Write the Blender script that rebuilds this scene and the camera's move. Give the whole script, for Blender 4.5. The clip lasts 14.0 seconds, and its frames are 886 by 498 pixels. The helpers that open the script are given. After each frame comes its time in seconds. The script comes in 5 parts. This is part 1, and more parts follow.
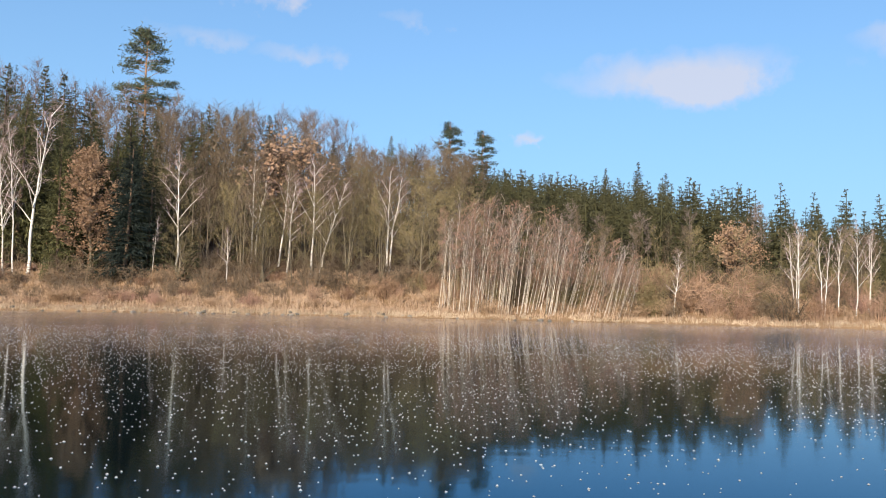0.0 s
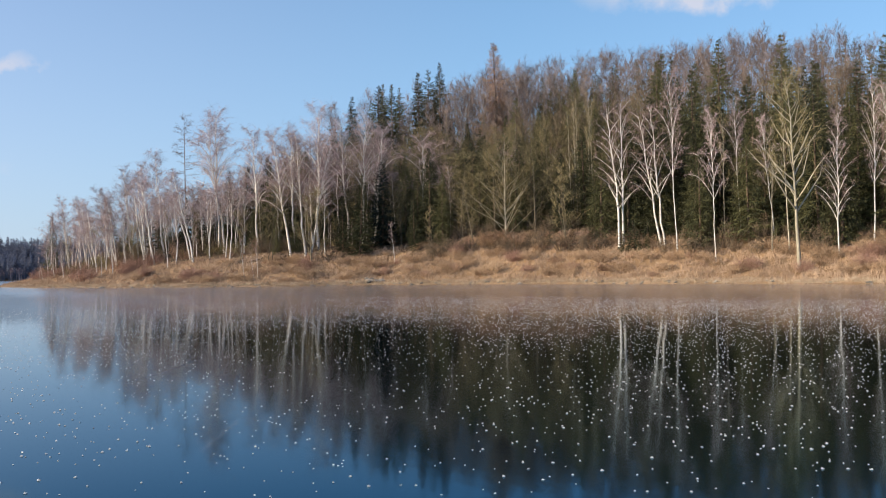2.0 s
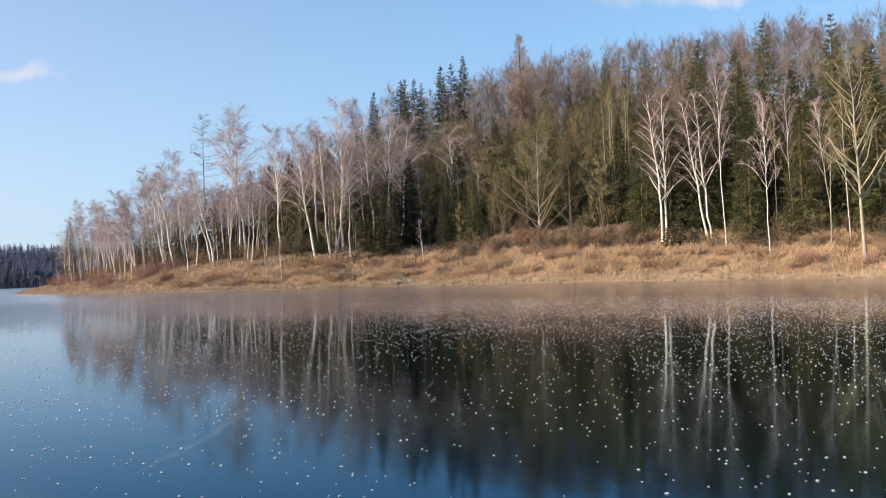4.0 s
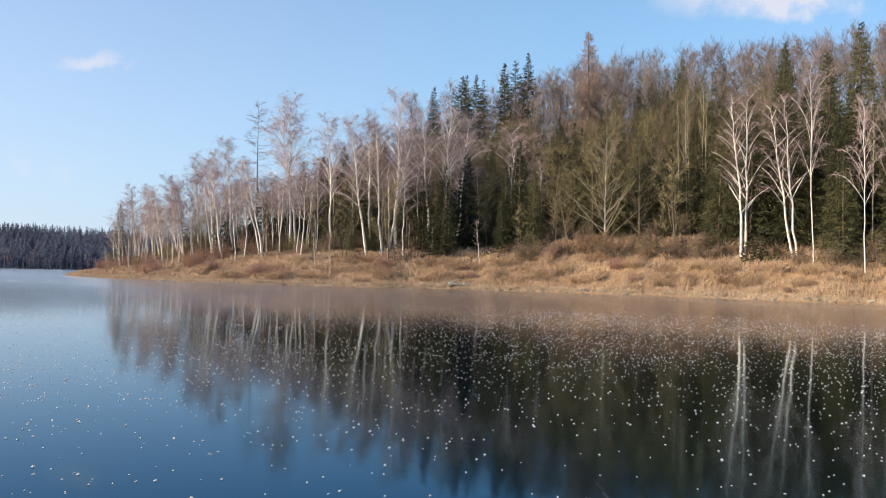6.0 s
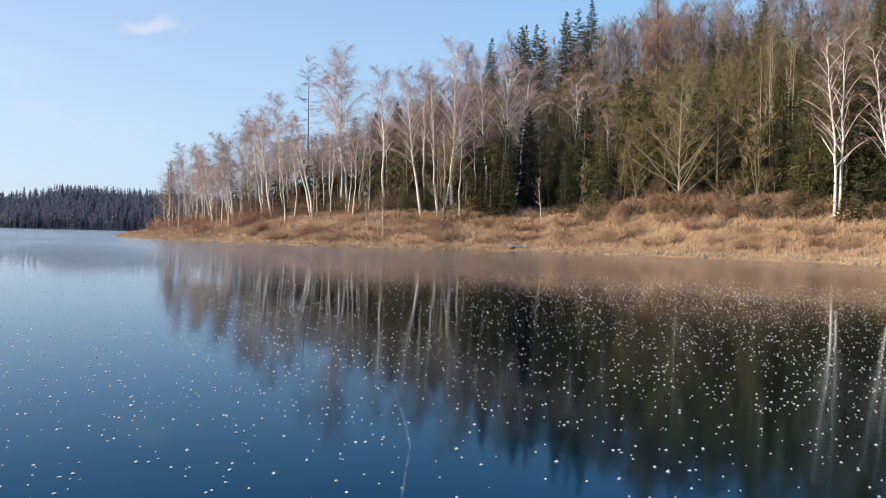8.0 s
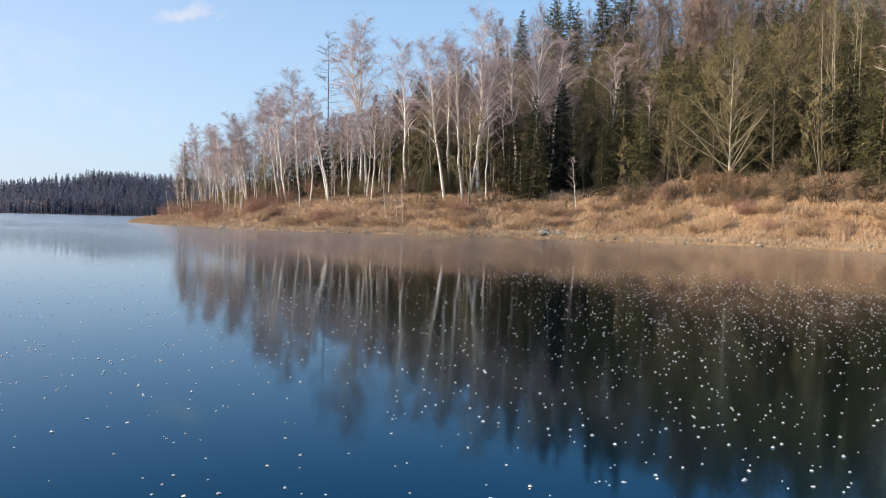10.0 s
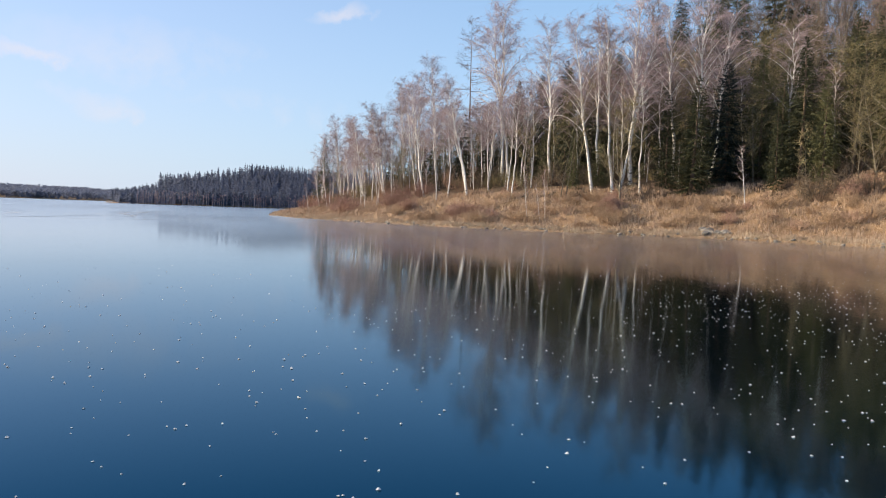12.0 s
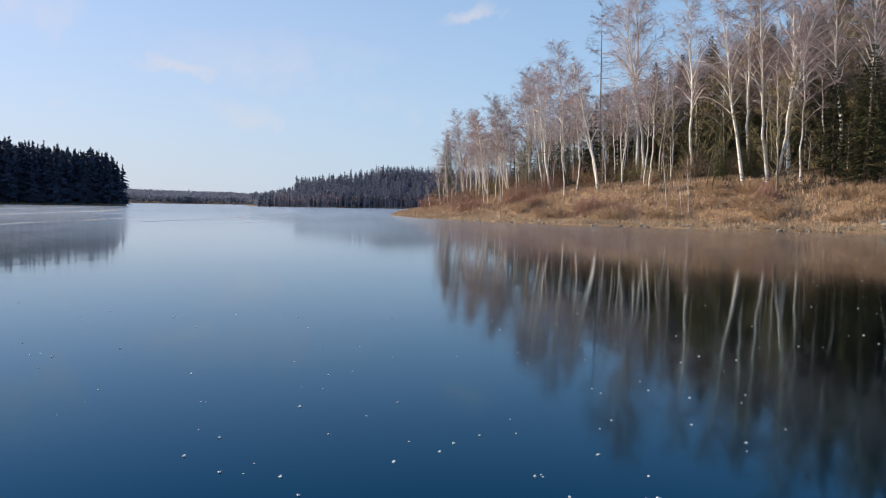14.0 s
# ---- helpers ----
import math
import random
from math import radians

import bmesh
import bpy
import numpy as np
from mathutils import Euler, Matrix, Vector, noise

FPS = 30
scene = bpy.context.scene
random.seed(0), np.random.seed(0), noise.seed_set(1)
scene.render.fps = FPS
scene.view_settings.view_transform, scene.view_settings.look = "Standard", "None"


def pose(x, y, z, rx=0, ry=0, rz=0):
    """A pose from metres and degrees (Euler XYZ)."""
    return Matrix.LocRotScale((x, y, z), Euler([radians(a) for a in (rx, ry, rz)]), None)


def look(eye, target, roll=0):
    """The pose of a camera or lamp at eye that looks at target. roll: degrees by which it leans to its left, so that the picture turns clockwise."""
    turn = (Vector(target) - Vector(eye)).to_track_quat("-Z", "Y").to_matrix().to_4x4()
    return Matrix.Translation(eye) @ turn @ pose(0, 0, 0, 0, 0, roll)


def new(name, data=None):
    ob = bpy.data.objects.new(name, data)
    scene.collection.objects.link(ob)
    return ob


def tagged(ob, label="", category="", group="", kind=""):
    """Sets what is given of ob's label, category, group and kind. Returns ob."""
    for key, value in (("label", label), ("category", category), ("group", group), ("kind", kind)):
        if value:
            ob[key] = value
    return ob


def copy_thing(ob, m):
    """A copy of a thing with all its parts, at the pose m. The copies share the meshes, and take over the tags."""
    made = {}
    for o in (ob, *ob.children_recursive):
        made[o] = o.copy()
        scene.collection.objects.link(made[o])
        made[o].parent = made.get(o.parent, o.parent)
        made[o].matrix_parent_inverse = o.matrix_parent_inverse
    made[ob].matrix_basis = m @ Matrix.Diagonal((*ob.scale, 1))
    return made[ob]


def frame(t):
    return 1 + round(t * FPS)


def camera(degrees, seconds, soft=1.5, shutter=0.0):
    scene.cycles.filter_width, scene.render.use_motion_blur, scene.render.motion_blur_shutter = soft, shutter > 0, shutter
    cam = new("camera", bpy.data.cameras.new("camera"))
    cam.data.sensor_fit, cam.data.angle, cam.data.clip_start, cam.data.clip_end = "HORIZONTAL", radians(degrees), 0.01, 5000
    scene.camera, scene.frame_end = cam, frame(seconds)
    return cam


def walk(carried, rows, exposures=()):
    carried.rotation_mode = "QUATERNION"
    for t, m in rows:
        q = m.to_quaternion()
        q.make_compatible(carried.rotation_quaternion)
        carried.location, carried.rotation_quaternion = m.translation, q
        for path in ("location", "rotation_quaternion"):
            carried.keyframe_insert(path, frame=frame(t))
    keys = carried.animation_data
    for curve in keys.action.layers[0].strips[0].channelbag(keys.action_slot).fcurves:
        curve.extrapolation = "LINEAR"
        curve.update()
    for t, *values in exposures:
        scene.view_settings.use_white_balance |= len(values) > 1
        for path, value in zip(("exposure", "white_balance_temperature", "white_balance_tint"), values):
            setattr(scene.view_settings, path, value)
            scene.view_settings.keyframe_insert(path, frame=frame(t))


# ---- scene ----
EYE = 1.65  # the eye over the ice


def view(x, y, yaw, pitch, roll):
    """A camera over the ice that looks yaw degrees to the left of +y and pitch degrees up."""
    a, b = radians(yaw), radians(pitch)
    eye = Vector((x, y, EYE))
    return look(eye, eye + Vector((-math.sin(a) * math.cos(b), math.cos(a) * math.cos(b), math.sin(b))), roll)


cam = camera(57.34, 14.0, soft=1.05)
PATH = [
    (0.0, view(1.60, -0.17, 0.50, 3.70, 1.07)),
    (0.5, view(1.47, -0.15, 20.00, 6.11, 2.24)),
    (1.0, view(1.05, -0.20, 34.04, 8.47, 1.62)),
    (1.5, view(0.06, -0.24, 48.73, 2.21, -1.13)),
    (2.0, view(-1.23, 0.31, 57.30, 1.68, -0.79)),
    (2.5, view(-2.77, 0.66, 59.09, 1.43, 0.20)),
    (2.7, view(-3.38, 0.72, 58.75, 1.48, -0.94)),
    (4.8, view(-9.49, 2.34, 58.45, 1.59, -1.81)),
    (5.0, view(-10.09, 2.55, 58.62, -0.62, -1.91)),
    (5.5, view(-11.47, 3.29, 59.89, -0.49, 2.23)),
    (6.0, view(-13.15, 3.95, 62.01, 1.93, 1.40)),
    (6.5, view(-14.63, 4.39, 63.29, 0.62, 0.62)),
    (7.0, view(-16.23, 5.26, 63.10, 0.30, 0.72)),
    (7.5, view(-17.86, 5.90, 67.16, 0.25, 1.22)),
    (8.0, view(-19.53, 6.60, 65.78, -0.90, 1.44)),
    (8.2, view(-20.13, 6.92, 63.52, -1.43, 1.30)),
    (10.3, view(-28.49, 11.72, 68.95, -1.32, 1.37)),
    (10.5, view(-29.25, 12.13, 69.36, 0.17, 1.66)),
    (11.0, view(-31.23, 12.92, 75.12, 0.53, 2.24)),
    (11.5, view(-33.15, 13.46, 78.58, 0.43, 2.82)),
    (12.0, view(-34.75, 14.02, 78.24, -2.61, 2.06)),
    (12.5, view(-36.64, 14.63, 85.57, -4.18, 1.92)),
    (13.0, view(-38.47, 15.27, 93.04, -3.37, 1.64)),
    (13.4, view(-40.08, 15.57, 91.05, -2.55, 2.02)),
    (13.5, view(-40.48, 15.64, 90.47, -2.78, 1.51)),
    (14.0, view(-42.43, 16.02, 87.54, -2.98, 0.93)),
]
EXPOSURES = [(0.0, 0.47, 6500, 10), (1.0, 0.45, 6600, 10), (2.5, 0.57, 6750, 10), (5.0, 0.72, 6950, 10), (8.0, 0.70, 6900, 10), (11.0, 0.74, 6950, 10),
             (11.5, 0.68, 6800, 10), (12.0, 0.66, 6750, 10), (12.5, 0.67, 6750, 10), (13.0, 0.70, 6750, 10), (13.5, 0.46, 6750, 10), (14.0, 0.46, 6750, 10)]
walk(cam, PATH, EXPOSURES)

# ---- sky and sun ----
SUN_AZ, SUN_EL = 166.0, 22.0  # degrees to the left of +y, degrees up


def build_world():
    world = bpy.data.worlds.new("sky")
    scene.world = world
    world.use_nodes = True
    tree = world.node_tree
    tree.nodes.clear()
    n, link = tree.nodes.new, tree.links.new

    def calc(op, a, b=None, c=None):
        node = n("ShaderNodeMath")
        node.operation = op
        for i, v in enumerate((a, b, c)):
            if v is None:
                continue
            if isinstance(v, (int, float)):
                node.inputs[i].default_value = v
            else:
                link(v, node.inputs[i])
        return node.outputs[0]

    sky = n("ShaderNodeTexSky")
    sky.sky_type, sky.sun_disc = "NISHITA", False
    sky.sun_elevation, sky.sun_rotation = radians(SUN_EL), radians(-SUN_AZ)
    sky.air_density, sky.dust_density, sky.ozone_density, sky.altitude = 1.0, 0.35, 2.0, 500
    coord = n("ShaderNodeTexCoord").outputs["Generated"]
    sep = n("ShaderNodeSeparateXYZ")
    link(coord, sep.inputs[0])
    az = calc("MULTIPLY", calc("ARCTAN2", calc("MULTIPLY", sep.outputs[0], -1.0), sep.outputs[1]), 180 / math.pi)
    el = calc("MULTIPLY", calc("ARCSINE", sep.outputs[2]), 180 / math.pi)
    warp = n("ShaderNodeTexNoise")
    warp.inputs["Scale"].default_value, warp.inputs["Detail"].default_value, warp.inputs["Roughness"].default_value = 9.0, 6.0, 0.6
    link(coord, warp.inputs["Vector"])
    curl = n("ShaderNodeTexNoise")
    curl.inputs["Scale"].default_value, curl.inputs["Detail"].default_value = 30.0, 4.0
    link(coord, curl.inputs["Vector"])
    wob = calc("ADD", calc("SUBTRACT", warp.outputs["Fac"], 0.5), calc("MULTIPLY", calc("SUBTRACT", curl.outputs["Fac"], 0.5), 0.3))
    cloud = None
    # azimuth, elevation, half width, half height in degrees, thickness
    for a, e, w, h, k in ((-16, 15.5, 8.5, 1.6, 0.7), (10.0, 16.6, 4.6, 0.9, 0.45), (-3.5, 12.2, 1.5, 0.5, 0.4), (12.5, 20.5, 2.6, 1.0, 0.5), (3.4, 19.3, 2.2, 1.2, 0.35),
                          (42.0, 19.8, 5.2, 2.3, 0.95), (15.0, 21.2, 3.4, 1.8, 0.75), (17.0, 17.2, 5.0, 0.9, 0.4), (86.0, 13.4, 3.4, 0.7, 0.5),
                          (106.0, 8.9, 2.8, 0.8, 0.55), (113.0, 6.2, 2.2, 0.6, 0.35), (102.6, 6.6, 3.0, 1.0, 0.3), (-30.0, 17.0, 4.0, 1.2, 0.5), (130.0, 11.0, 5.0, 1.2, 0.5), (100.0, 10.0, 11.0, 2.6, 0.3), (116.0, 12.5, 10.0, 4.0, 0.34), (92.0, 7.0, 8.0, 1.6, 0.26)):
        da = calc("DIVIDE", calc("ADD", calc("SUBTRACT", az, a), calc("MULTIPLY", wob, 13.0)), w)
        de = calc("DIVIDE", calc("ADD", calc("SUBTRACT", el, e), calc("MULTIPLY", wob, 5.5)), h)
        g = calc("MULTIPLY", calc("EXPONENT", calc("MULTIPLY", calc("ADD", calc("MULTIPLY", da, da), calc("MULTIPLY", de, de)), -1.0)), k)
        cloud = g if cloud is None else calc("MAXIMUM", cloud, g)
    cloud = calc("MULTIPLY", cloud, calc("MAXIMUM", calc("ADD", calc("MULTIPLY", warp.outputs["Fac"], 3.0), -0.7), 0.15))
    cloud = calc("MAXIMUM", calc("MULTIPLY", calc("SUBTRACT", cloud, 0.14), 1.7), 0.0)
    # haze that thickens towards the horizon, blue away from the sun and paler towards it
    toward = calc("COSINE", calc("MULTIPLY", calc("SUBTRACT", az, SUN_AZ), math.pi / 180))
    veil = calc("MULTIPLY", calc("EXPONENT", calc("MULTIPLY", calc("ABSOLUTE", el), -0.042)), 0.95)
    haze = n("ShaderNodeMix")
    haze.data_type = "RGBA"
    haze.inputs[6].default_value, haze.inputs[7].default_value = HAZE
    link(calc("MINIMUM", calc("MAXIMUM", calc("MULTIPLY", calc("ADD", toward, 0.4), 0.78), 0.0), 1.0), haze.inputs[0])
    mix1, mix2 = n("ShaderNodeMix"), n("ShaderNodeMix")
    for m in (mix1, mix2):
        m.data_type = "RGBA"
    tint = n("ShaderNodeMix")
    tint.data_type, tint.blend_type = "RGBA", "MULTIPLY"
    tint.inputs[0].default_value = 1.0
    link(sky.outputs[0], tint.inputs[6])
    tint.inputs[7].default_value = SKY_TINT
    link(tint.outputs[2], mix1.inputs[6])
    link(haze.outputs[2], mix1.inputs[7])
    link(veil, mix1.inputs[0])
    link(mix1.outputs[2], mix2.inputs[6])
    mix2.inputs[7].default_value = CLOUD
    link(calc("MINIMUM", cloud, 0.72), mix2.inputs[0])
    back, out = n("ShaderNodeBackground"), n("ShaderNodeOutputWorld")
    back.inputs["Strength"].default_value = SKY_STRENGTH
    link(mix2.outputs[2], back.inputs["Color"])
    link(back.outputs[0], out.inputs[0])


SKY_STRENGTH = 0.095
SKY_TINT = (0.70, 1.16, 1.55, 1)
HAZE = (2.9, 4.6, 6.25, 1), (5.3, 5.1, 5.95, 1)
CLOUD = (5.6, 5.5, 6.1, 1)
build_world()

sun = new("sun", bpy.data.lights.new("sun", "SUN"))
sun.data.energy, sun.data.angle, sun.data.color = 5.0, radians(0.6), (1.0, 0.84, 0.63)
_a, _e = radians(SUN_AZ), radians(SUN_EL)
_to_sun = Vector((-math.sin(_a) * math.cos(_e), math.cos(_a) * math.cos(_e), math.sin(_e)))
sun.matrix_world = look(_to_sun * 300, (0, 0, 0))


# ---- materials ----
def material(name, dark, light, scale=2.0, rough=0.85, bump=0.0, fine=None, per_thing=0.25, per_piece=0.0, stretch=(1, 1, 1), spec=0.3, world_space=False):
    """A matt surface whose colour wanders from dark to light at a large and a fine scale, and from thing to thing."""
    mat = bpy.data.materials.new(name)
    mat.use_nodes = True
    tree = mat.node_tree
    n, link = tree.nodes.new, tree.links.new
    bsdf = tree.nodes["Principled BSDF"]
    bsdf.inputs["Roughness"].default_value = rough
    bsdf.inputs["Specular IOR Level"].default_value = spec
    coord = n("ShaderNodeNewGeometry").outputs["Position"] if world_space else n("ShaderNodeTexCoord").outputs["Object"]
    mapping = n("ShaderNodeMapping")
    mapping.inputs["Scale"].default_value = stretch
    link(coord, mapping.inputs["Vector"])
    large, small = n("ShaderNodeTexNoise"), n("ShaderNodeTexNoise")
    large.inputs["Scale"].default_value, large.inputs["Detail"].default_value = scale, 4
    small.inputs["Scale"].default_value, small.inputs["Detail"].default_value = fine or scale * 9, 3
    for node in (large, small):
        link(mapping.outputs[0], node.inputs["Vector"])
    add = n("ShaderNodeMath")
    add.operation = "MULTIPLY_ADD"
    link(small.outputs["Fac"], add.inputs[0])
    add.inputs[1].default_value = 0.5
    link(large.outputs["Fac"], add.inputs[2])
    total = add.outputs[0]
    for source, amount in ((("ShaderNodeObjectInfo", "Random"), per_thing), (("ShaderNodeNewGeometry", "Random Per Island"), per_piece)):
        if amount:
            more = n("ShaderNodeMath")
            more.operation = "MULTIPLY_ADD"
            link(n(source[0]).outputs[source[1]], more.inputs[0])
            more.inputs[1].default_value = amount * 2
            link(total, more.inputs[2])
            shift = n("ShaderNodeMath")
            shift.operation = "SUBTRACT"
            link(more.outputs[0], shift.inputs[0])
            shift.inputs[1].default_value = amount
            total = shift.outputs[0]
    ramp = n("ShaderNodeMapRange")
    ramp.inputs["From Min"].default_value, ramp.inputs["From Max"].default_value = 0.45, 1.05
    link(total, ramp.inputs["Value"])
    mix = n("ShaderNodeMix")
    mix.data_type = "RGBA"
    mix.inputs[6].default_value, mix.inputs[7].default_value = (*dark, 1), (*light, 1)
    link(ramp.outputs[0], mix.inputs[0])
    link(mix.outputs[2], bsdf.inputs["Base Color"])
    if bump:
        relief = n("ShaderNodeBump")
        relief.inputs["Strength"].default_value, relief.inputs["Distance"].default_value = bump, 0.1
        link(total, relief.inputs["Height"])
        link(relief.outputs[0], bsdf.inputs["Normal"])
    return mat


def birch_bark():
    """White bark with dark cross marks and a dark, cracked foot."""
    mat = material("birch_bark", (0.58, 0.54, 0.49), (0.84, 0.81, 0.76), 1.2, 0.7, per_thing=0.12)
    tree = mat.node_tree
    n, link = tree.nodes.new, tree.links.new
    bsdf = tree.nodes["Principled BSDF"]
    base = bsdf.inputs["Base Color"].links[0].from_socket
    coord = n("ShaderNodeTexCoord").outputs["Object"]
    mapping = n("ShaderNodeMapping")
    mapping.inputs["Scale"].default_value = (3, 3, 9)
    link(coord, mapping.inputs["Vector"])
    marks = n("ShaderNodeTexNoise")
    marks.inputs["Scale"].default_value, marks.inputs["Detail"].default_value = 1.0, 3
    link(mapping.outputs[0], marks.inputs["Vector"])
    cut = n("ShaderNodeMapRange")
    cut.inputs["From Min"].default_value, cut.inputs["From Max"].default_value = 0.60, 0.68
    height_up = n("ShaderNodeSeparateXYZ")
    link(coord, height_up.inputs[0])
    foot = n("ShaderNodeMapRange")
    foot.inputs["From Max"].default_value = 1.6
    foot.inputs["To Min"].default_value, foot.inputs["To Max"].default_value = 0.16, 0.0
    link(height_up.outputs[2], foot.inputs["Value"])
    both = n("ShaderNodeMath")
    link(marks.outputs["Fac"], both.inputs[0])
    link(foot.outputs[0], both.inputs[1])
    link(both.outputs[0], cut.inputs["Value"])
    mix = n("ShaderNodeMix")
    mix.data_type = "RGBA"
    link(cut.outputs[0], mix.inputs[0])
    link(base, mix.inputs[6])
    mix.inputs[7].default_value = (0.09, 0.075, 0.065, 1)
    link(mix.outputs[2], bsdf.inputs["Base Color"])
    return mat


BIRCH_BARK = birch_bark()
GREY_BARK = material("grey_bark", (0.10, 0.085, 0.06), (0.26, 0.22, 0.16), 1.5, 0.9, 0.3)
PALE_BARK = material("pale_bark", (0.30, 0.27, 0.20), (0.54, 0.485, 0.38), 1.5, 0.85, 0.3)
SAPLING_BARK = material("sapling_bark", (0.40, 0.35, 0.29), (0.70, 0.63, 0.55), 1.5, 0.85)
DARK_BARK = material("dark_bark", (0.07, 0.05, 0.04), (0.17, 0.12, 0.085), 1.5, 0.9, 0.3)
PINE_BARK = material("pine_bark", (0.22, 0.12, 0.07), (0.42, 0.25, 0.14), 0.6, 0.9, 0.3)
BIRCH_TWIG = material("birch_twigs", (0.245, 0.172, 0.168), (0.49, 0.372, 0.368), 0.5, 0.8, per_piece=0.2)
OLIVE_TWIG = material("olive_twigs", (0.12, 0.099, 0.05), (0.30, 0.245, 0.13), 0.5, 0.85, per_piece=0.2)
LINDEN_TWIG = material("linden_twigs", (0.19, 0.155, 0.08), (0.40, 0.33, 0.18), 0.5, 0.85, per_piece=0.2)
BROWN_TWIG = material("brown_twigs", (0.085, 0.065, 0.045), (0.22, 0.165, 0.113), 0.5, 0.85, per_piece=0.2)
RED_TWIG = material("red_twigs", (0.24, 0.14, 0.105), (0.48, 0.30, 0.23), 0.5, 0.85, per_piece=0.2)
TAN_TWIG = material("tan_twigs", (0.28, 0.185, 0.115), (0.52, 0.37, 0.24), 0.5, 0.85, per_piece=0.2)
LARCH_TWIG = material("larch_twigs", (0.24, 0.145, 0.095), (0.45, 0.30, 0.21), 0.5, 0.85, per_piece=0.2)
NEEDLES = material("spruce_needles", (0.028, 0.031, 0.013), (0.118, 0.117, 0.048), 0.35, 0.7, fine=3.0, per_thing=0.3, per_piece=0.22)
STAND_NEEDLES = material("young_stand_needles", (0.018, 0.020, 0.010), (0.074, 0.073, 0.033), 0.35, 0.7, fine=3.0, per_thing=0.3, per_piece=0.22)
DARK_NEEDLES = material("dark_needles", (0.010, 0.017, 0.014), (0.028, 0.042, 0.034), 0.35, 0.7, fine=3.0, per_piece=0.2)
PINE_NEEDLES = material("pine_needles", (0.03, 0.043, 0.028), (0.105, 0.125, 0.075), 0.4, 0.7, per_piece=0.2)
HILL_TWIG = material("hill_twigs", (0.122, 0.095, 0.087), (0.275, 0.218, 0.20), 0.3, 0.85, per_piece=0.2)
# far bare wood: aerial haze is painted in as a pale blue-grey base
HAZED_WOOD = material("hazed_bare_far_wood", (0.155, 0.175, 0.24), (0.195, 0.215, 0.28), 0.03, 0.85, fine=0.3, per_piece=0.05)
# far spruce needles, raised and blued to carry the haze in their colour
HAZED_NEEDLES = material("hazed_far_needles", (0.036, 0.046, 0.075), (0.05, 0.062, 0.095), 0.02, 0.8, fine=0.3, per_piece=0.1)
BROWN_LEAF = material("brown_leaves", (0.215, 0.135, 0.085), (0.43, 0.285, 0.19), 0.6, 0.7, per_piece=0.3)
DRY_GRASS = material("dry_grass", (0.265, 0.177, 0.118), (0.52, 0.383, 0.27), 0.12, 0.9, fine=0.5, per_piece=0.09, world_space=True)
SOIL = material("bank_soil", (0.17, 0.105, 0.056), (0.36, 0.24, 0.135), 0.09, 0.95, 0.6, fine=1.4, per_thing=0, world_space=True)
LITTER = material("leaf_litter", (0.05, 0.035, 0.022), (0.19, 0.12, 0.07), 0.15, 0.95, 0.6, fine=2.0, per_thing=0, world_space=True)
STONE = material("shore_stone", (0.12, 0.11, 0.095), (0.32, 0.29, 0.25), 2.0, 0.85, 0.5, per_thing=0.3)
FROST = material("frost_white", (0.72, 0.73, 0.74), (0.93, 0.93, 0.94), 3.0, 0.6, per_piece=0.1)


def let_through(mat, colour, share):
    """Part of the light passes through thin ice or fine twigs."""
    tree = mat.node_tree
    glow, mix = tree.nodes.new("ShaderNodeBsdfTranslucent"), tree.nodes.new("ShaderNodeMixShader")
    glow.inputs["Color"].default_value = (*colour, 1)
    mix.inputs[0].default_value = share
    tree.links.new(tree.nodes["Principled BSDF"].outputs[0], mix.inputs[1])
    tree.links.new(glow.outputs[0], mix.inputs[2])
    tree.links.new(mix.outputs[0], tree.nodes["Material Output"].inputs[0])


let_through(FROST, (0.9, 0.91, 0.93), 0.62)
# the same painted haze blue tints the light passing the far wood
let_through(HAZED_WOOD, (0.16, 0.18, 0.245), 0.6)


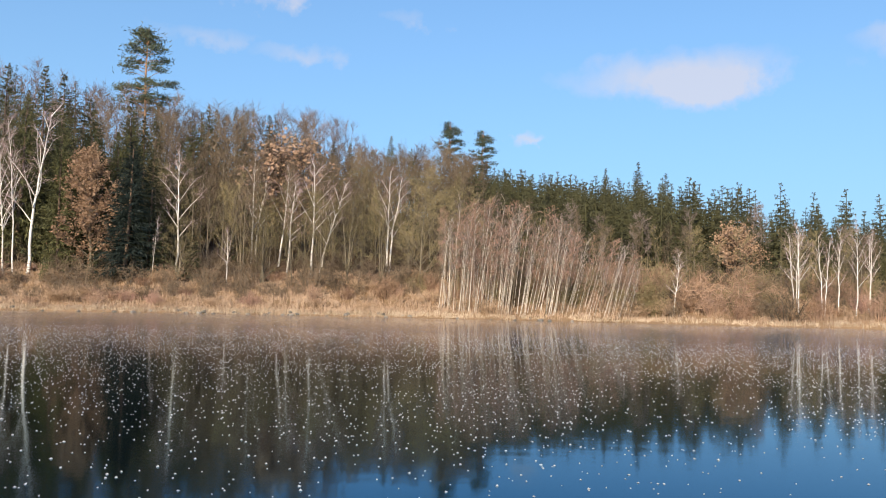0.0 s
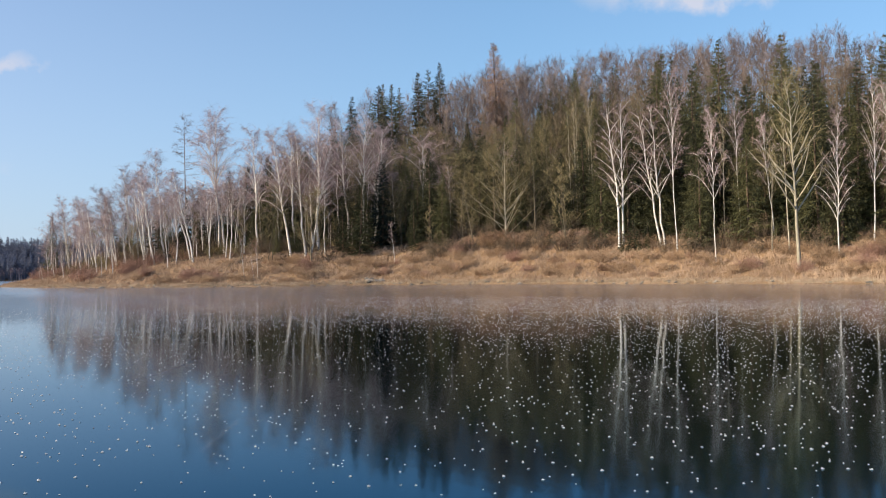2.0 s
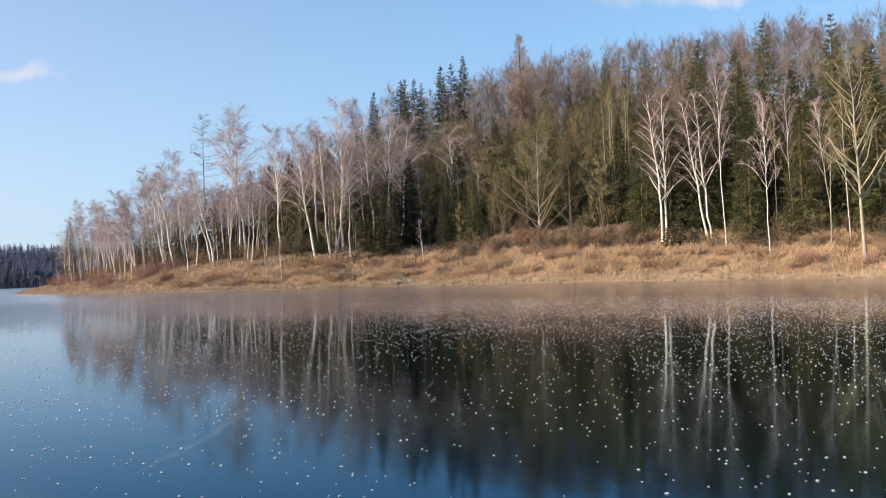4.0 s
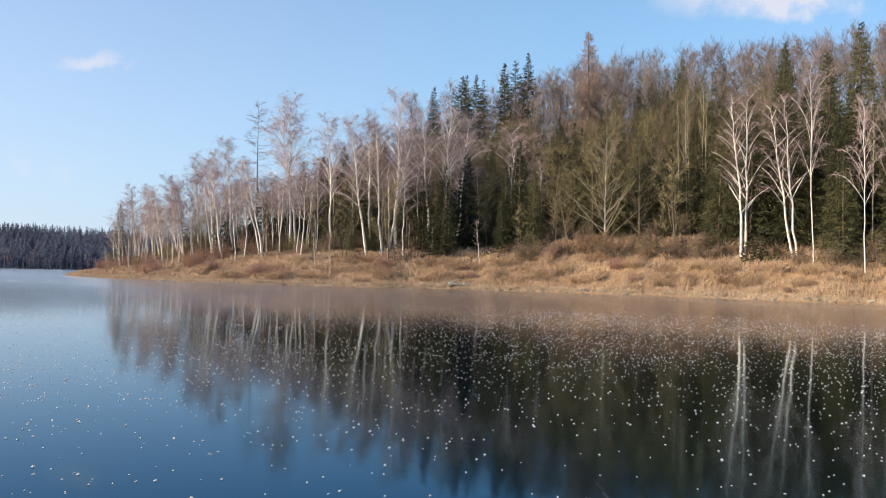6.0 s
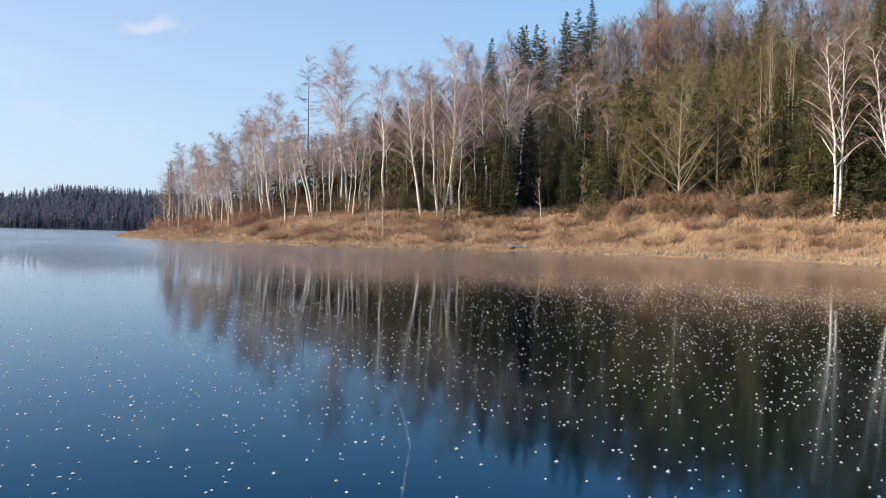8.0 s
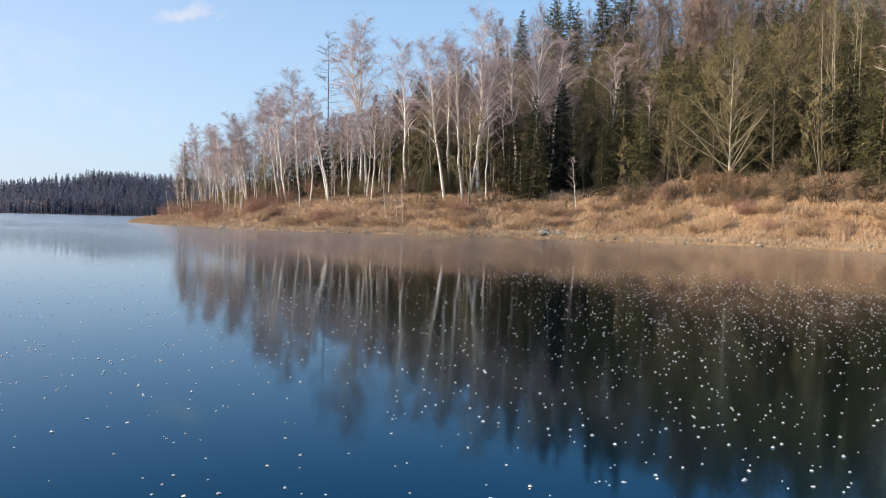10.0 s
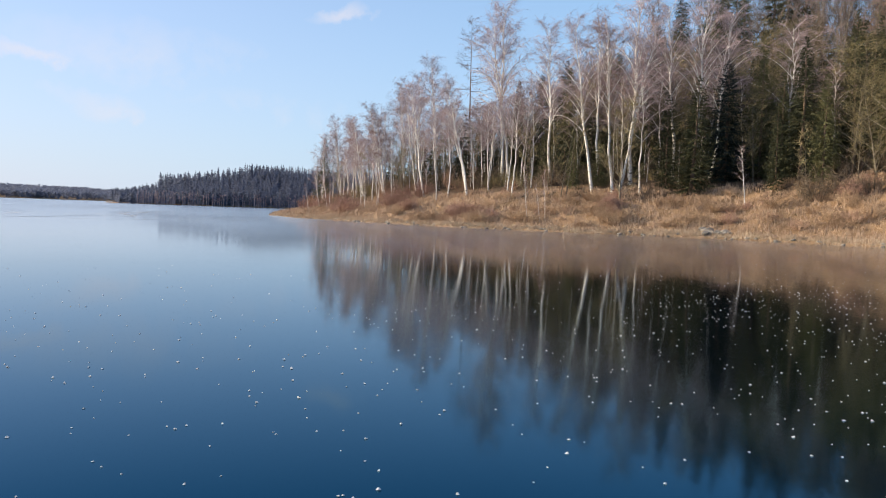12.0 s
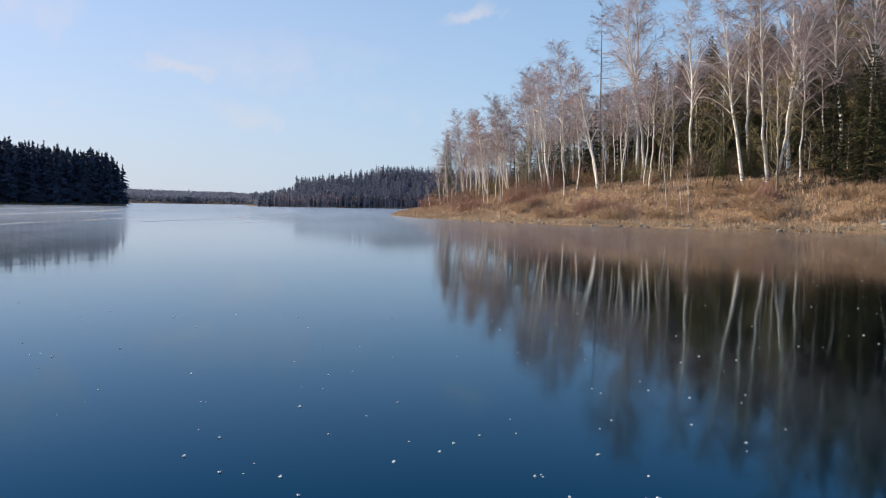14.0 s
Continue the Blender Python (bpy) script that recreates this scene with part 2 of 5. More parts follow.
def ice_material():
    """Dark clear lake ice: a smooth skin, duller where the frost has settled on it."""
    mat = bpy.data.materials.new("lake_ice")
    mat.use_nodes = True
    tree = mat.node_tree
    n, link = tree.nodes.new, tree.links.new
    bsdf = tree.nodes["Principled BSDF"]
    place = n("ShaderNodeNewGeometry").outputs["Position"]

    def cloudy(scale, detail, stretch, lo, hi, out_lo, out_hi):
        mapping = n("ShaderNodeMapping")
        mapping.inputs["Scale"].default_value = stretch
        mapping.inputs["Rotation"].default_value = (0, 0, radians(20))
        link(place, mapping.inputs["Vector"])
        tex = n("ShaderNodeTexNoise")
        tex.inputs["Scale"].default_value, tex.inputs["Detail"].default_value = scale, detail
        link(mapping.outputs[0], tex.inputs["Vector"])
        ramp = n("ShaderNodeMapRange")
        ramp.inputs["From Min"].default_value, ramp.inputs["From Max"].default_value = lo, hi
        ramp.inputs["To Min"].default_value, ramp.inputs["To Max"].default_value = out_lo, out_hi
        link(tex.outputs["Fac"], ramp.inputs["Value"])
        return ramp.outputs[0]

    # water under the ice, with milky clouds in it
    milk = n("ShaderNodeMix")
    milk.data_type = "RGBA"
    milk.inputs[6].default_value, milk.inputs[7].default_value = (0.0004, 0.0009, 0.0016, 1), (0.0008, 0.0018, 0.003, 1)
    link(cloudy(0.12, 5, (1, 1, 1), 0.4, 0.75, 0, 1), milk.inputs[0])
    link(milk.outputs[2], bsdf.inputs["Base Color"])
    bsdf.inputs["Roughness"].default_value, bsdf.inputs["Specular IOR Level"].default_value = 1.0, 0.0
    # the clear gloss of the ice, blue where one looks down into it
    weight = n("ShaderNodeLayerWeight")
    weight.inputs["Blend"].default_value = 0.5
    tint = n("ShaderNodeMapRange")
    tint.inputs["From Min"].default_value, tint.inputs["From Max"].default_value = 0.62, 0.96
    link(weight.outputs["Facing"], tint.inputs["Value"])
    blue = n("ShaderNodeMix")
    blue.data_type = "RGBA"
    blue.inputs[6].default_value, blue.inputs[7].default_value = (0.07, 0.64, 1.0, 1), (0.97, 0.98, 1.0, 1)
    link(tint.outputs[0], blue.inputs[0])
    clear = n("ShaderNodeBsdfGlossy")
    link(blue.outputs[2], clear.inputs["Color"])
    link(cloudy(0.05, 4, (1, 3, 1), 0.4, 0.7, 0.055, 0.08), clear.inputs["Roughness"])
    fresnel = n("ShaderNodeFresnel")
    fresnel.inputs["IOR"].default_value = 1.41
    # low swells in the ice
    relief = n("ShaderNodeBump")
    relief.inputs["Strength"].default_value, relief.inputs["Distance"].default_value = 0.03, 0.03
    link(cloudy(0.5, 3, (1, 2.5, 1), 0.3, 0.7, 0, 1), relief.inputs["Height"])
    link(relief.outputs[0], clear.inputs["Normal"])
    wet = n("ShaderNodeMixShader")
    link(fresnel.outputs[0], wet.inputs[0])
    link(bsdf.outputs[0], wet.inputs[1])
    link(clear.outputs[0], wet.inputs[2])
    # frosted skin: a dull gloss that takes over at flat angles
    dull = n("ShaderNodeBsdfGlossy")
    dull.inputs["Roughness"].default_value = 0.20
    dull.inputs["Color"].default_value = (0.88, 0.855, 0.84, 1)
    flat = n("ShaderNodeMapRange")
    flat.inputs["From Min"].default_value, flat.inputs["From Max"].default_value = 0.93, 0.995
    flat.inputs["To Max"].default_value = 0.9
    link(weight.outputs["Facing"], flat.inputs["Value"])
    skin = n("ShaderNodeMixShader")
    patchy = n("ShaderNodeMath")
    patchy.operation = "MULTIPLY"
    link(flat.outputs[0], patchy.inputs[0])
    link(cloudy(0.035, 5, (0.6, 2.5, 1), 0.35, 0.65, 0.65, 1.12), patchy.inputs[1])
    link(patchy.outputs[0], skin.inputs[0])
    link(wet.outputs[0], skin.inputs[1])
    link(dull.outputs[0], skin.inputs[2])
    link(skin.outputs[0], tree.nodes["Material Output"].inputs[0])
    return mat


ICE = ice_material()


# ---- the plan of the shore ----
SHORE = [(420, 0), (160, 30), (110, 44), (60, 60), (30, 70), (14, 75), (0, 78), (-13, 80), (-25, 80), (-41, 79), (-62, 76), (-74, 73), (-92, 67),
         (-107, 57), (-115, 45), (-124, 34), (-138, 25), (-160, 17), (-184, 13), (-200, 18), (-225, 42), (-262, 95), (-300, 190), (-330, 420)]


def inland(x, y):
    """Metres from the waterline, negative over the ice."""
    x, y = np.asarray(x, float), np.asarray(y, float)
    d, odd = np.full(x.shape, 1e9), np.zeros(x.shape, int)
    ring = SHORE + [(420, 420)]
    for k, ((ax, ay), (bx, by)) in enumerate(zip(ring, ring[1:] + ring[:1])):
        if k < len(SHORE) - 1:
            u = np.clip(((x - ax) * (bx - ax) + (y - ay) * (by - ay)) / ((bx - ax) ** 2 + (by - ay) ** 2), 0, 1)
            d = np.minimum(d, np.hypot(x - ax - u * (bx - ax), y - ay - u * (by - ay)))
        if ay != by:
            odd += ((ay > y) != (by > y)) & (x < (bx - ax) * (y - ay) / (by - ay) + ax)
    return np.where(odd % 2, d, -d)


def height(x, y):
    """The ground: a low step at the water, the grassy bank, then the wooded hill."""
    s = inland(x, y)
    bank = np.interp(x, [-200, -150, -125, -108, -92, -75, -50, -20, 0, 20, 60], [2.6, 3.2, 4.0, 5.8, 6.2, 5.0, 4.0, 3.5, 4.2, 2.4, 2.0])
    u, v = np.clip(s / 15, 0, 1), np.clip(s / 0.8, 0, 1)
    top = np.interp(x, [-230, -175, -148, -125, -95, -60, -25, 0, 20, 40, 67, 150], [45, 46, 47, 45, 38, 31, 25, 22, 20, 15, 5.5, 1])
    hill = top * (1 - np.exp(-(np.clip(s - 9, 0, None) / 80) ** np.interp(x, [-145, -112], [1.65, 1.4])))
    lumps = 0.30 * np.sin(x * 0.43 + 1.7 * np.sin(y * 0.21)) * np.sin(y * 0.37 + x * 0.11) * np.clip(s / 4, 0, 1)
    lumps = lumps + 0.22 * np.sin(x * 1.31 + 2 * np.sin(y * 0.53)) * np.sin(y * 1.17 + 1.6 * np.sin(x * 0.61)) * np.clip(s / 3, 0, 1) * np.clip((18 - s) / 4, 0, 1)
    return np.clip(s, -6, 0) * 0.3 + 0.3 * v + bank * (0.55 * u + 0.45 * u * u * (3 - 2 * u)) + hill + lumps


def ground_at(x, y):
    return float(height(np.array([x]), np.array([y]))[0])


# ---- mesh helpers ----
class Shape:
    """Vertices and faces that grow piece by piece."""

    def __init__(self):
        self.verts, self.faces = [], []

    def tube(self, points, radii, sides=5):
        start, turn = len(self.verts), random.random() * 6
        for i, p in enumerate(points):
            ahead = (points[min(i + 1, len(points) - 1)] - points[max(i - 1, 0)]).normalized()
            across = ahead.orthogonal().normalized()
            over = ahead.cross(across)
            for k in range(sides):
                a = turn + 2 * math.pi * k / sides
                self.verts.append(p + (across * math.cos(a) + over * math.sin(a)) * radii[i])
        for i in range(len(points) - 1):
            for k in range(sides):
                a, b = start + i * sides + k, start + i * sides + (k + 1) % sides
                self.faces.append((a, b, b + sides, a + sides))
        tip = start + (len(points) - 1) * sides
        self.faces.append(tuple(tip + k for k in range(sides)))

    def spike(self, a, b, r):
        """A thin three-sided taper from a to b."""
        ahead = b - a
        across = ahead.orthogonal().normalized() * r
        over = ahead.normalized().cross(across)
        i = len(self.verts)
        self.verts += [a + across, a - across * 0.5 + over * 0.87, a - across * 0.5 - over * 0.87, b]
        self.faces += [(i, i + 1, i + 3), (i + 1, i + 2, i + 3), (i + 2, i, i + 3)]

    def sliver(self, a, b, r):
        """The finest twig: one thin face that ends in a point."""
        across = Vector((random.gauss(0, 1), random.gauss(0, 1), random.gauss(0, 1))).cross(b - a).normalized() * r
        i = len(self.verts)
        self.verts += [a + across, a - across, b]
        self.faces.append((i, i + 1, i + 2))

    def leaf(self, p, size):
        u = Vector((random.gauss(0, 1), random.gauss(0, 1), random.gauss(0, 0.7))).normalized()
        v = u.orthogonal().normalized() * size * 0.6
        u = u * size
        i = len(self.verts)
        self.verts += [p - u, p + v, p + u, p - v + Vector((0, 0, size * 0.3))]
        self.faces += [(i, i + 1, i + 2), (i, i + 2, i + 3)]

    def mesh(self, name, mat, smooth=False):
        data = bpy.data.meshes.new(name)
        data.from_pydata([tuple(v) for v in self.verts], [], self.faces)
        data.materials.append(mat)
        if smooth:
            data.shade_smooth()
        return data


def add_second(data, more, mat):
    """Join further faces, of a second material, to a mesh."""
    extra = more.mesh("extra", mat)
    data.materials.append(mat)
    bm = bmesh.new()
    bm.from_mesh(data)
    first = len(bm.faces)
    bm.from_mesh(extra)
    bm.faces.ensure_lookup_table()
    for f in bm.faces[first:]:
        f.material_index, f.smooth = 1, True
    bm.to_mesh(data)
    bm.free()
    bpy.data.meshes.remove(extra)


def part(name, shape, mat, parent, label="", smooth=False):
    ob = new(name, shape.mesh(name, mat, smooth))
    ob.parent = parent
    if label:
        ob["label"] = label
    return ob


def rand(a, b):
    return random.uniform(a, b)


def around(angle, tilt):
    """A unit way at a bearing, tilt radians over the level."""
    return Vector((math.cos(angle) * math.cos(tilt), math.sin(angle) * math.cos(tilt), math.sin(tilt)))


# ---- trees: each kind is built a few times, then copied to its places ----
def bare_tree(name, h, bark, twig, limbs=24, low=0.3, tilt=0.9, reach=0.3, radius=0.13, twigs=9, sub=3, twig_len=1.3, droop=0.25, twig_r=0.016, wander=0.02, stems=1, limb_sides=3, fine=False, thick=1.0, spread=0.9, full=0.7):
    """A leafless tree: a tapered trunk, rising limbs and a crown of fine twigs."""
    tree = new(name)
    wood, crown, limbs_shape = Shape(), Shape(), Shape()
    for stem in range(stems):
        off = around(rand(0, 6.3), 0) * (0.0 if stems == 1 else 0.25)
        lean = around(rand(0, 6.3), 0) * (h * 0.015 if stems == 1 else h * 0.09)
        hh = h * (1 if stem == 0 else rand(0.8, 0.97))
        points, side = [], Vector()
        for i in range(10):
            u = i / 9
            side += Vector((random.gauss(0, 1), random.gauss(0, 1), 0)) * wander * h * 0.35
            points.append(off + lean * u + side * u + Vector((0, 0, hh * u - (0.3 if i == 0 else 0))))
        radii = [radius * (1.25 if i == 0 else 1 - 0.93 * (i / 9) ** 0.9) for i in range(10)]
        wood.tube(points, radii, 6)

        def on_trunk(u):
            k = min(int(u * 9), 8)
            return points[k].lerp(points[k + 1], u * 9 - k)

        for j in range(limbs // stems + 1):
            u = low + (0.97 - low) * ((j + random.random()) / (limbs // stems + 1)) ** 0.9
            a, b = rand(0, 6.28), tilt + rand(-0.22, 0.22)
            length = reach * h * (1.05 - u) ** full * rand(0.7, 1.15) + 0.5
            p, way = on_trunk(u), around(a, b * 0.75)
            rad = max(radius * (1 - u) * 0.5, 0.018) * thick
            line = [p.copy()]
            for i in range(3):
                way = (way + Vector((random.gauss(0, 0.12), random.gauss(0, 0.12), 0.16))).normalized()
                line.append(line[-1] + way * length / 3)
            limbs_shape.tube(line, [rad, rad * 0.75, rad * 0.5, 0.008], limb_sides)
            for _ in range(twigs):
                v = rand(0.25, 1.0) * 3
                k = min(int(v), 2)
                q = line[k].lerp(line[k + 1], v - k)
                out = (way + around(rand(0, 6.28), rand(-0.4, 0.9)) * spread).normalized()
                tl = twig_len * rand(0.5, 1.2)
                end = q + out * tl
                (crown.sliver if fine else crown.spike)(q, end, twig_r)
                for _ in range(sub):
                    w = rand(0.2, 0.95)
                    s0 = q.lerp(end, w)
                    out2 = (out + around(rand(0, 6.28), rand(-0.8, 0.6)) - Vector((0, 0, droop))).normalized()
                    crown.sliver(s0, s0 + out2 * tl * rand(0.4, 0.9), twig_r)
    part("trunk", wood, bark, tree, smooth=True)
    top = part("crown", crown, twig, tree)
    add_second(top.data, limbs_shape, bark)
    return tree


def birch(name, h, bark, twig, limbs=26, low=0.28, reach=0.24, radius=0.14, stems=1, lift=1.05, weep=0.45, shoots=6, hang=7, twig_r=0.012, lean=0.06, thick=1.0):
    """A birch: a white wavering trunk, limbs that rise and then arch over, and fine hanging twigs that fill an oval crown."""
    tree = new(name)
    wood, boughs, crown = Shape(), Shape(), Shape()
    for stem in range(stems):
        way_out = around(rand(0, 6.3), 0)
        off = way_out * (0.0 if stems == 1 else 0.22)
        hh = h * (1 if stem == 0 else rand(0.82, 0.97))
        points, side = [], Vector()
        for i in range(13):
            u = i / 12
            side += Vector((random.gauss(0, 1), random.gauss(0, 1), 0)) * h * 0.0055
            points.append(off + way_out * h * lean * (u if stems > 1 else 0) * (1.2 - 0.4 * u) + side + Vector((0, 0, hh * u - (0.35 if i == 0 else 0))))
        wood.tube(points, [radius * (1.3 if i == 0 else 1 - 0.9 * (i / 12) ** 1.15) for i in range(13)], 7)
        count = max(8, limbs // stems)
        for j in range(count):
            u = low + (0.98 - low) * (j + random.random()) / count
            k = min(int(u * 12), 11)
            p = points[k].lerp(points[k + 1], u * 12 - k)
            v = (u - low) / (1 - low)
            a, tilt = j * 2.4 + rand(-0.6, 0.6), lift + rand(-0.3, 0.2) + 0.05 * v
            bend = weep * (1 - 0.5 * v)
            length = reach * h * (0.6 + 0.4 * math.sin(math.pi * min(1, v + 0.2))) * (1.06 - v) ** 0.38 * rand(0.6, 1.15) + 0.5
            line = [p]
            for q in range(5):
                tilt -= bend * (0.04, 0.12, 0.25, 0.4, 0.6)[q]
                a += random.gauss(0, 0.16)
                line.append(line[-1] + around(a, tilt) * length / 5)
            rad = max(radius * (1 - u) * 0.46, 0.024) * thick
            boughs.tube(line, [rad, rad * 0.88, rad * 0.74, rad * 0.58, rad * 0.4, 0.008], 4)
            for _ in range(shoots):
                w = rand(0.6, 5.0)
                k2 = min(int(w), 4)
                q0 = line[k2].lerp(line[k2 + 1], w - k2)
                out = ((line[k2 + 1] - line[k2]).normalized() + around(rand(0, 6.28), rand(-0.3, 0.8)) * 0.9).normalized()
                sl = (0.22 * length + 0.45) * rand(0.6, 1.2)
                q1 = q0 + out * sl
                crown.spike(q0, q1, twig_r * 1.2)
                for _ in range(hang):
                    r0 = q0.lerp(q1, rand(0.15, 1.0))
                    fall = (out * 0.5 + around(rand(0, 6.28), rand(-0.6, 0.8)) - Vector((0, 0, weep))).normalized()
                    crown.sliver(r0, r0 + fall * rand(0.4, 1.15), twig_r)
    part("trunk", wood, bark, tree, smooth=True)
    top = part("crown", crown, twig, tree)
    add_second(top.data, boughs, bark)
    return tree


def spruce(name, h, width, needles=None, bark=None, whorls=34, low=0.04, fat=0.15, sprays=4, droop=0.4, taper=0.8, gaps=0.1, arms=6):
    """A conifer: whorls of drooping branches with upturned tips and hanging sprays, ragged at the rim and thin at the spire."""
    tree = new(name)
    wood, crown = Shape(), Shape()
    bow = around(rand(0, 6.28), 0) * h * 0.008
    wood.tube([Vector((0, 0, -0.3)), bow + Vector((0, 0, h * 0.5)), Vector((0, 0, h * 0.985))], [h * 0.011, h * 0.007, 0.015], 6)
    for j in range(whorls):
        u0 = low + (0.975 - low) * (j / (whorls - 1)) ** 0.92
        lush = rand(0.78, 1.12)
        for i in range(arms if u0 < 0.86 else arms - 2):
            if random.random() < gaps:
                continue
            u = u0 + rand(-0.5, 0.5) * 0.6 / whorls
            a = j * 1.1 + i * 6.283 / arms + rand(-0.35, 0.35)
            length = width * (1 - u) ** taper * min(1, 0.65 + (u - low) * 4) * lush * rand(0.7, 1.15) + 0.12
            root = Vector((0, 0, h * u)) + bow * 4 * u * (1 - u)
            way = around(a, rand(-0.1, 0.1) - droop * (1 - u) ** 0.7 + 0.5 * u * u)
            mid = root + way * length * 0.62
            tip = mid + (way + Vector((0, 0, 0.35))).normalized() * length * 0.38
            crown.spike(root + way * length * 0.06, tip, fat * (0.25 + 0.3 * (1 - u)))
            across = Vector((-math.sin(a), math.cos(a), 0))
            small = 0.35 + 0.65 * (1 - u)
            for k in range(sprays):
                v = 0.15 + 0.8 * (k + random.random()) / sprays
                q = root.lerp(mid, v / 0.62) if v < 0.62 else mid.lerp(tip, (v - 0.62) / 0.38)
                sl = length * (1.08 - v) * rand(0.35, 0.62) + 0.2 * small
                for side in (-1, 1):
                    e = q + (way * 0.8 + across * side * rand(0.5, 1.0) + Vector((0, 0, rand(-0.5, 0.1)))).normalized() * sl
                    crown.sliver(q, e, fat * small * 0.9)
                crown.sliver(q, q + (way * 0.4 + across * rand(-0.4, 0.4) - Vector((0, 0, rand(0.5, 1.2)))).normalized() * (sl * 0.6 + 0.2), fat * small)
    crown.spike(Vector((0, 0, h * 0.93)), Vector((0, 0, h)), 0.05)
    part("trunk", wood, bark or DARK_BARK, tree, smooth=True)
    part("crown", crown, needles or NEEDLES, tree)
    return tree


def pine(name, h, first, width, clumps):
    """A tall pine: bare reddish trunk, needle clumps in ragged storeys at the top."""
    tree = new(name)
    wood, crown = Shape(), Shape()
    points = [Vector((math.sin(i * 1.3) * 0.15, math.cos(i) * 0.15, h * i / 8 - (0.3 if i == 0 else 0))) for i in range(9)]
    wood.tube(points, [0.30 - 0.027 * i for i in range(9)], 7)
    for j in range(clumps):
        u = first + (0.99 - first) * random.random() ** 0.9
        v = (u - first) / (1 - first)
        shape = (1 - v) ** 0.6 * min(1.0, 0.45 + 2.5 * v)
        c = around(rand(0, 6.28), 0) * width * (0.12 + 0.95 * shape) * random.random() ** 0.4 + Vector((0, 0, h * u))
        p = Vector((0, 0, h * u - rand(0.3, 1.2)))
        wood.tube([p, p.lerp(c, 0.5) + Vector((0, 0, 0.15)), c], [0.06, 0.045, 0.02], 4)
        size = rand(0.8, 1.5)
        for _ in range(70):
            q = c + Vector((random.gauss(0, 0.55), random.gauss(0, 0.55), random.gauss(0, 0.16))) * size
            crown.sliver(q, q + around(rand(0, 6.28), rand(-0.2, 1.2)) * rand(0.35, 0.8), 0.085)
    part("trunk", wood, PINE_BARK, tree, smooth=True)
    part("crown", crown, PINE_NEEDLES, tree)
    return tree


def crown_of(tree):
    return next(c for c in tree.children if c.name.startswith("crown"))


def leafy_tree(name, h, reach, leaves, leaf_size=0.2, low=0.12):
    """A tree that has kept its dead brown leaves."""
    tree = bare_tree(name, h, GREY_BARK, BROWN_TWIG, limbs=40, low=low, tilt=0.55, reach=reach, radius=0.16, twigs=6, sub=1, twig_len=1.1)
    spots = [Vector(v.co) for v in crown_of(tree).data.vertices]
    foliage = Shape()
    for _ in range(leaves):
        foliage.leaf(random.choice(spots) + Vector((random.gauss(0, 0.22), random.gauss(0, 0.22), random.gauss(0, 0.22))), leaf_size * rand(0.6, 1.3))
    part("foliage", foliage, BROWN_LEAF, tree, "dry russet leaves")
    return tree


def shrub(name, r, h, mat, stems=60, sub=9, fine=0.013):
    """A leafless bush: a rounded head of fine stems and twigs."""
    tree = new(name)
    crown = Shape()
    for _ in range(stems):
        a, d = rand(0, 6.28), r * math.sqrt(random.random())
        foot = around(a, 0) * d * 0.4
        tip = around(a + rand(-0.3, 0.3), 0) * d + Vector((0, 0, h * rand(0.55, 1.1) * (1 - 0.55 * (d / r) ** 2)))
        crown.spike(foot - Vector((0, 0, 0.15)), tip, fine * 1.6)
        for _ in range(sub):
            q = foot.lerp(tip, rand(0.25, 0.98))
            crown.sliver(q, q + around(rand(0, 6.28), rand(-0.1, 1.2)) * rand(0.25, 0.7) * h / 1.8, fine)
    part("crown", crown, mat, tree)
    return tree


PLACES = {}


def plant(proto, x, y, scale, lean=(0, 0), turn=None, wide=1.0, sink=0.0, z=None):
    """Note a place for a copy of a tree; lean: how far its top hangs over, per metre of height."""
    spin = rand(0, 6.28) if turn is None else turn
    tilt = Vector((0, 0, 1)).rotation_difference(Vector((lean[0], lean[1], 1)).normalized()).to_matrix().to_4x4()
    zz = ground_at(x, y) - sink if z is None else z
    m = Matrix.Translation((x, y, zz)) @ tilt @ Matrix.Rotation(spin, 4, "Z") @ Matrix.Diagonal((scale * wide, scale * wide, scale, 1))
    PLACES.setdefault(proto.name, (proto, []))[1].append(m)


def joined(name, places, mat):
    """One mesh out of many copies of trees."""
    verts, faces, start, known = [], [], 0, {}
    for proto, m in places:
        if proto.name not in known:
            known[proto.name] = [(np.array([v.co[:] for v in c.data.vertices]), [f.vertices[:] for f in c.data.polygons]) for c in proto.children]
        mm = np.array(m)
        for v, f in known[proto.name]:
            verts.append(v @ mm[:3, :3].T + mm[:3, 3])
            faces += [tuple(i + start for i in face) for face in f]
            start += len(v)
    mesh = bpy.data.meshes.new(name)
    mesh.from_pydata(np.concatenate(verts).tolist(), [], faces)
    mesh.materials.append(mat)
    return new(name, mesh)


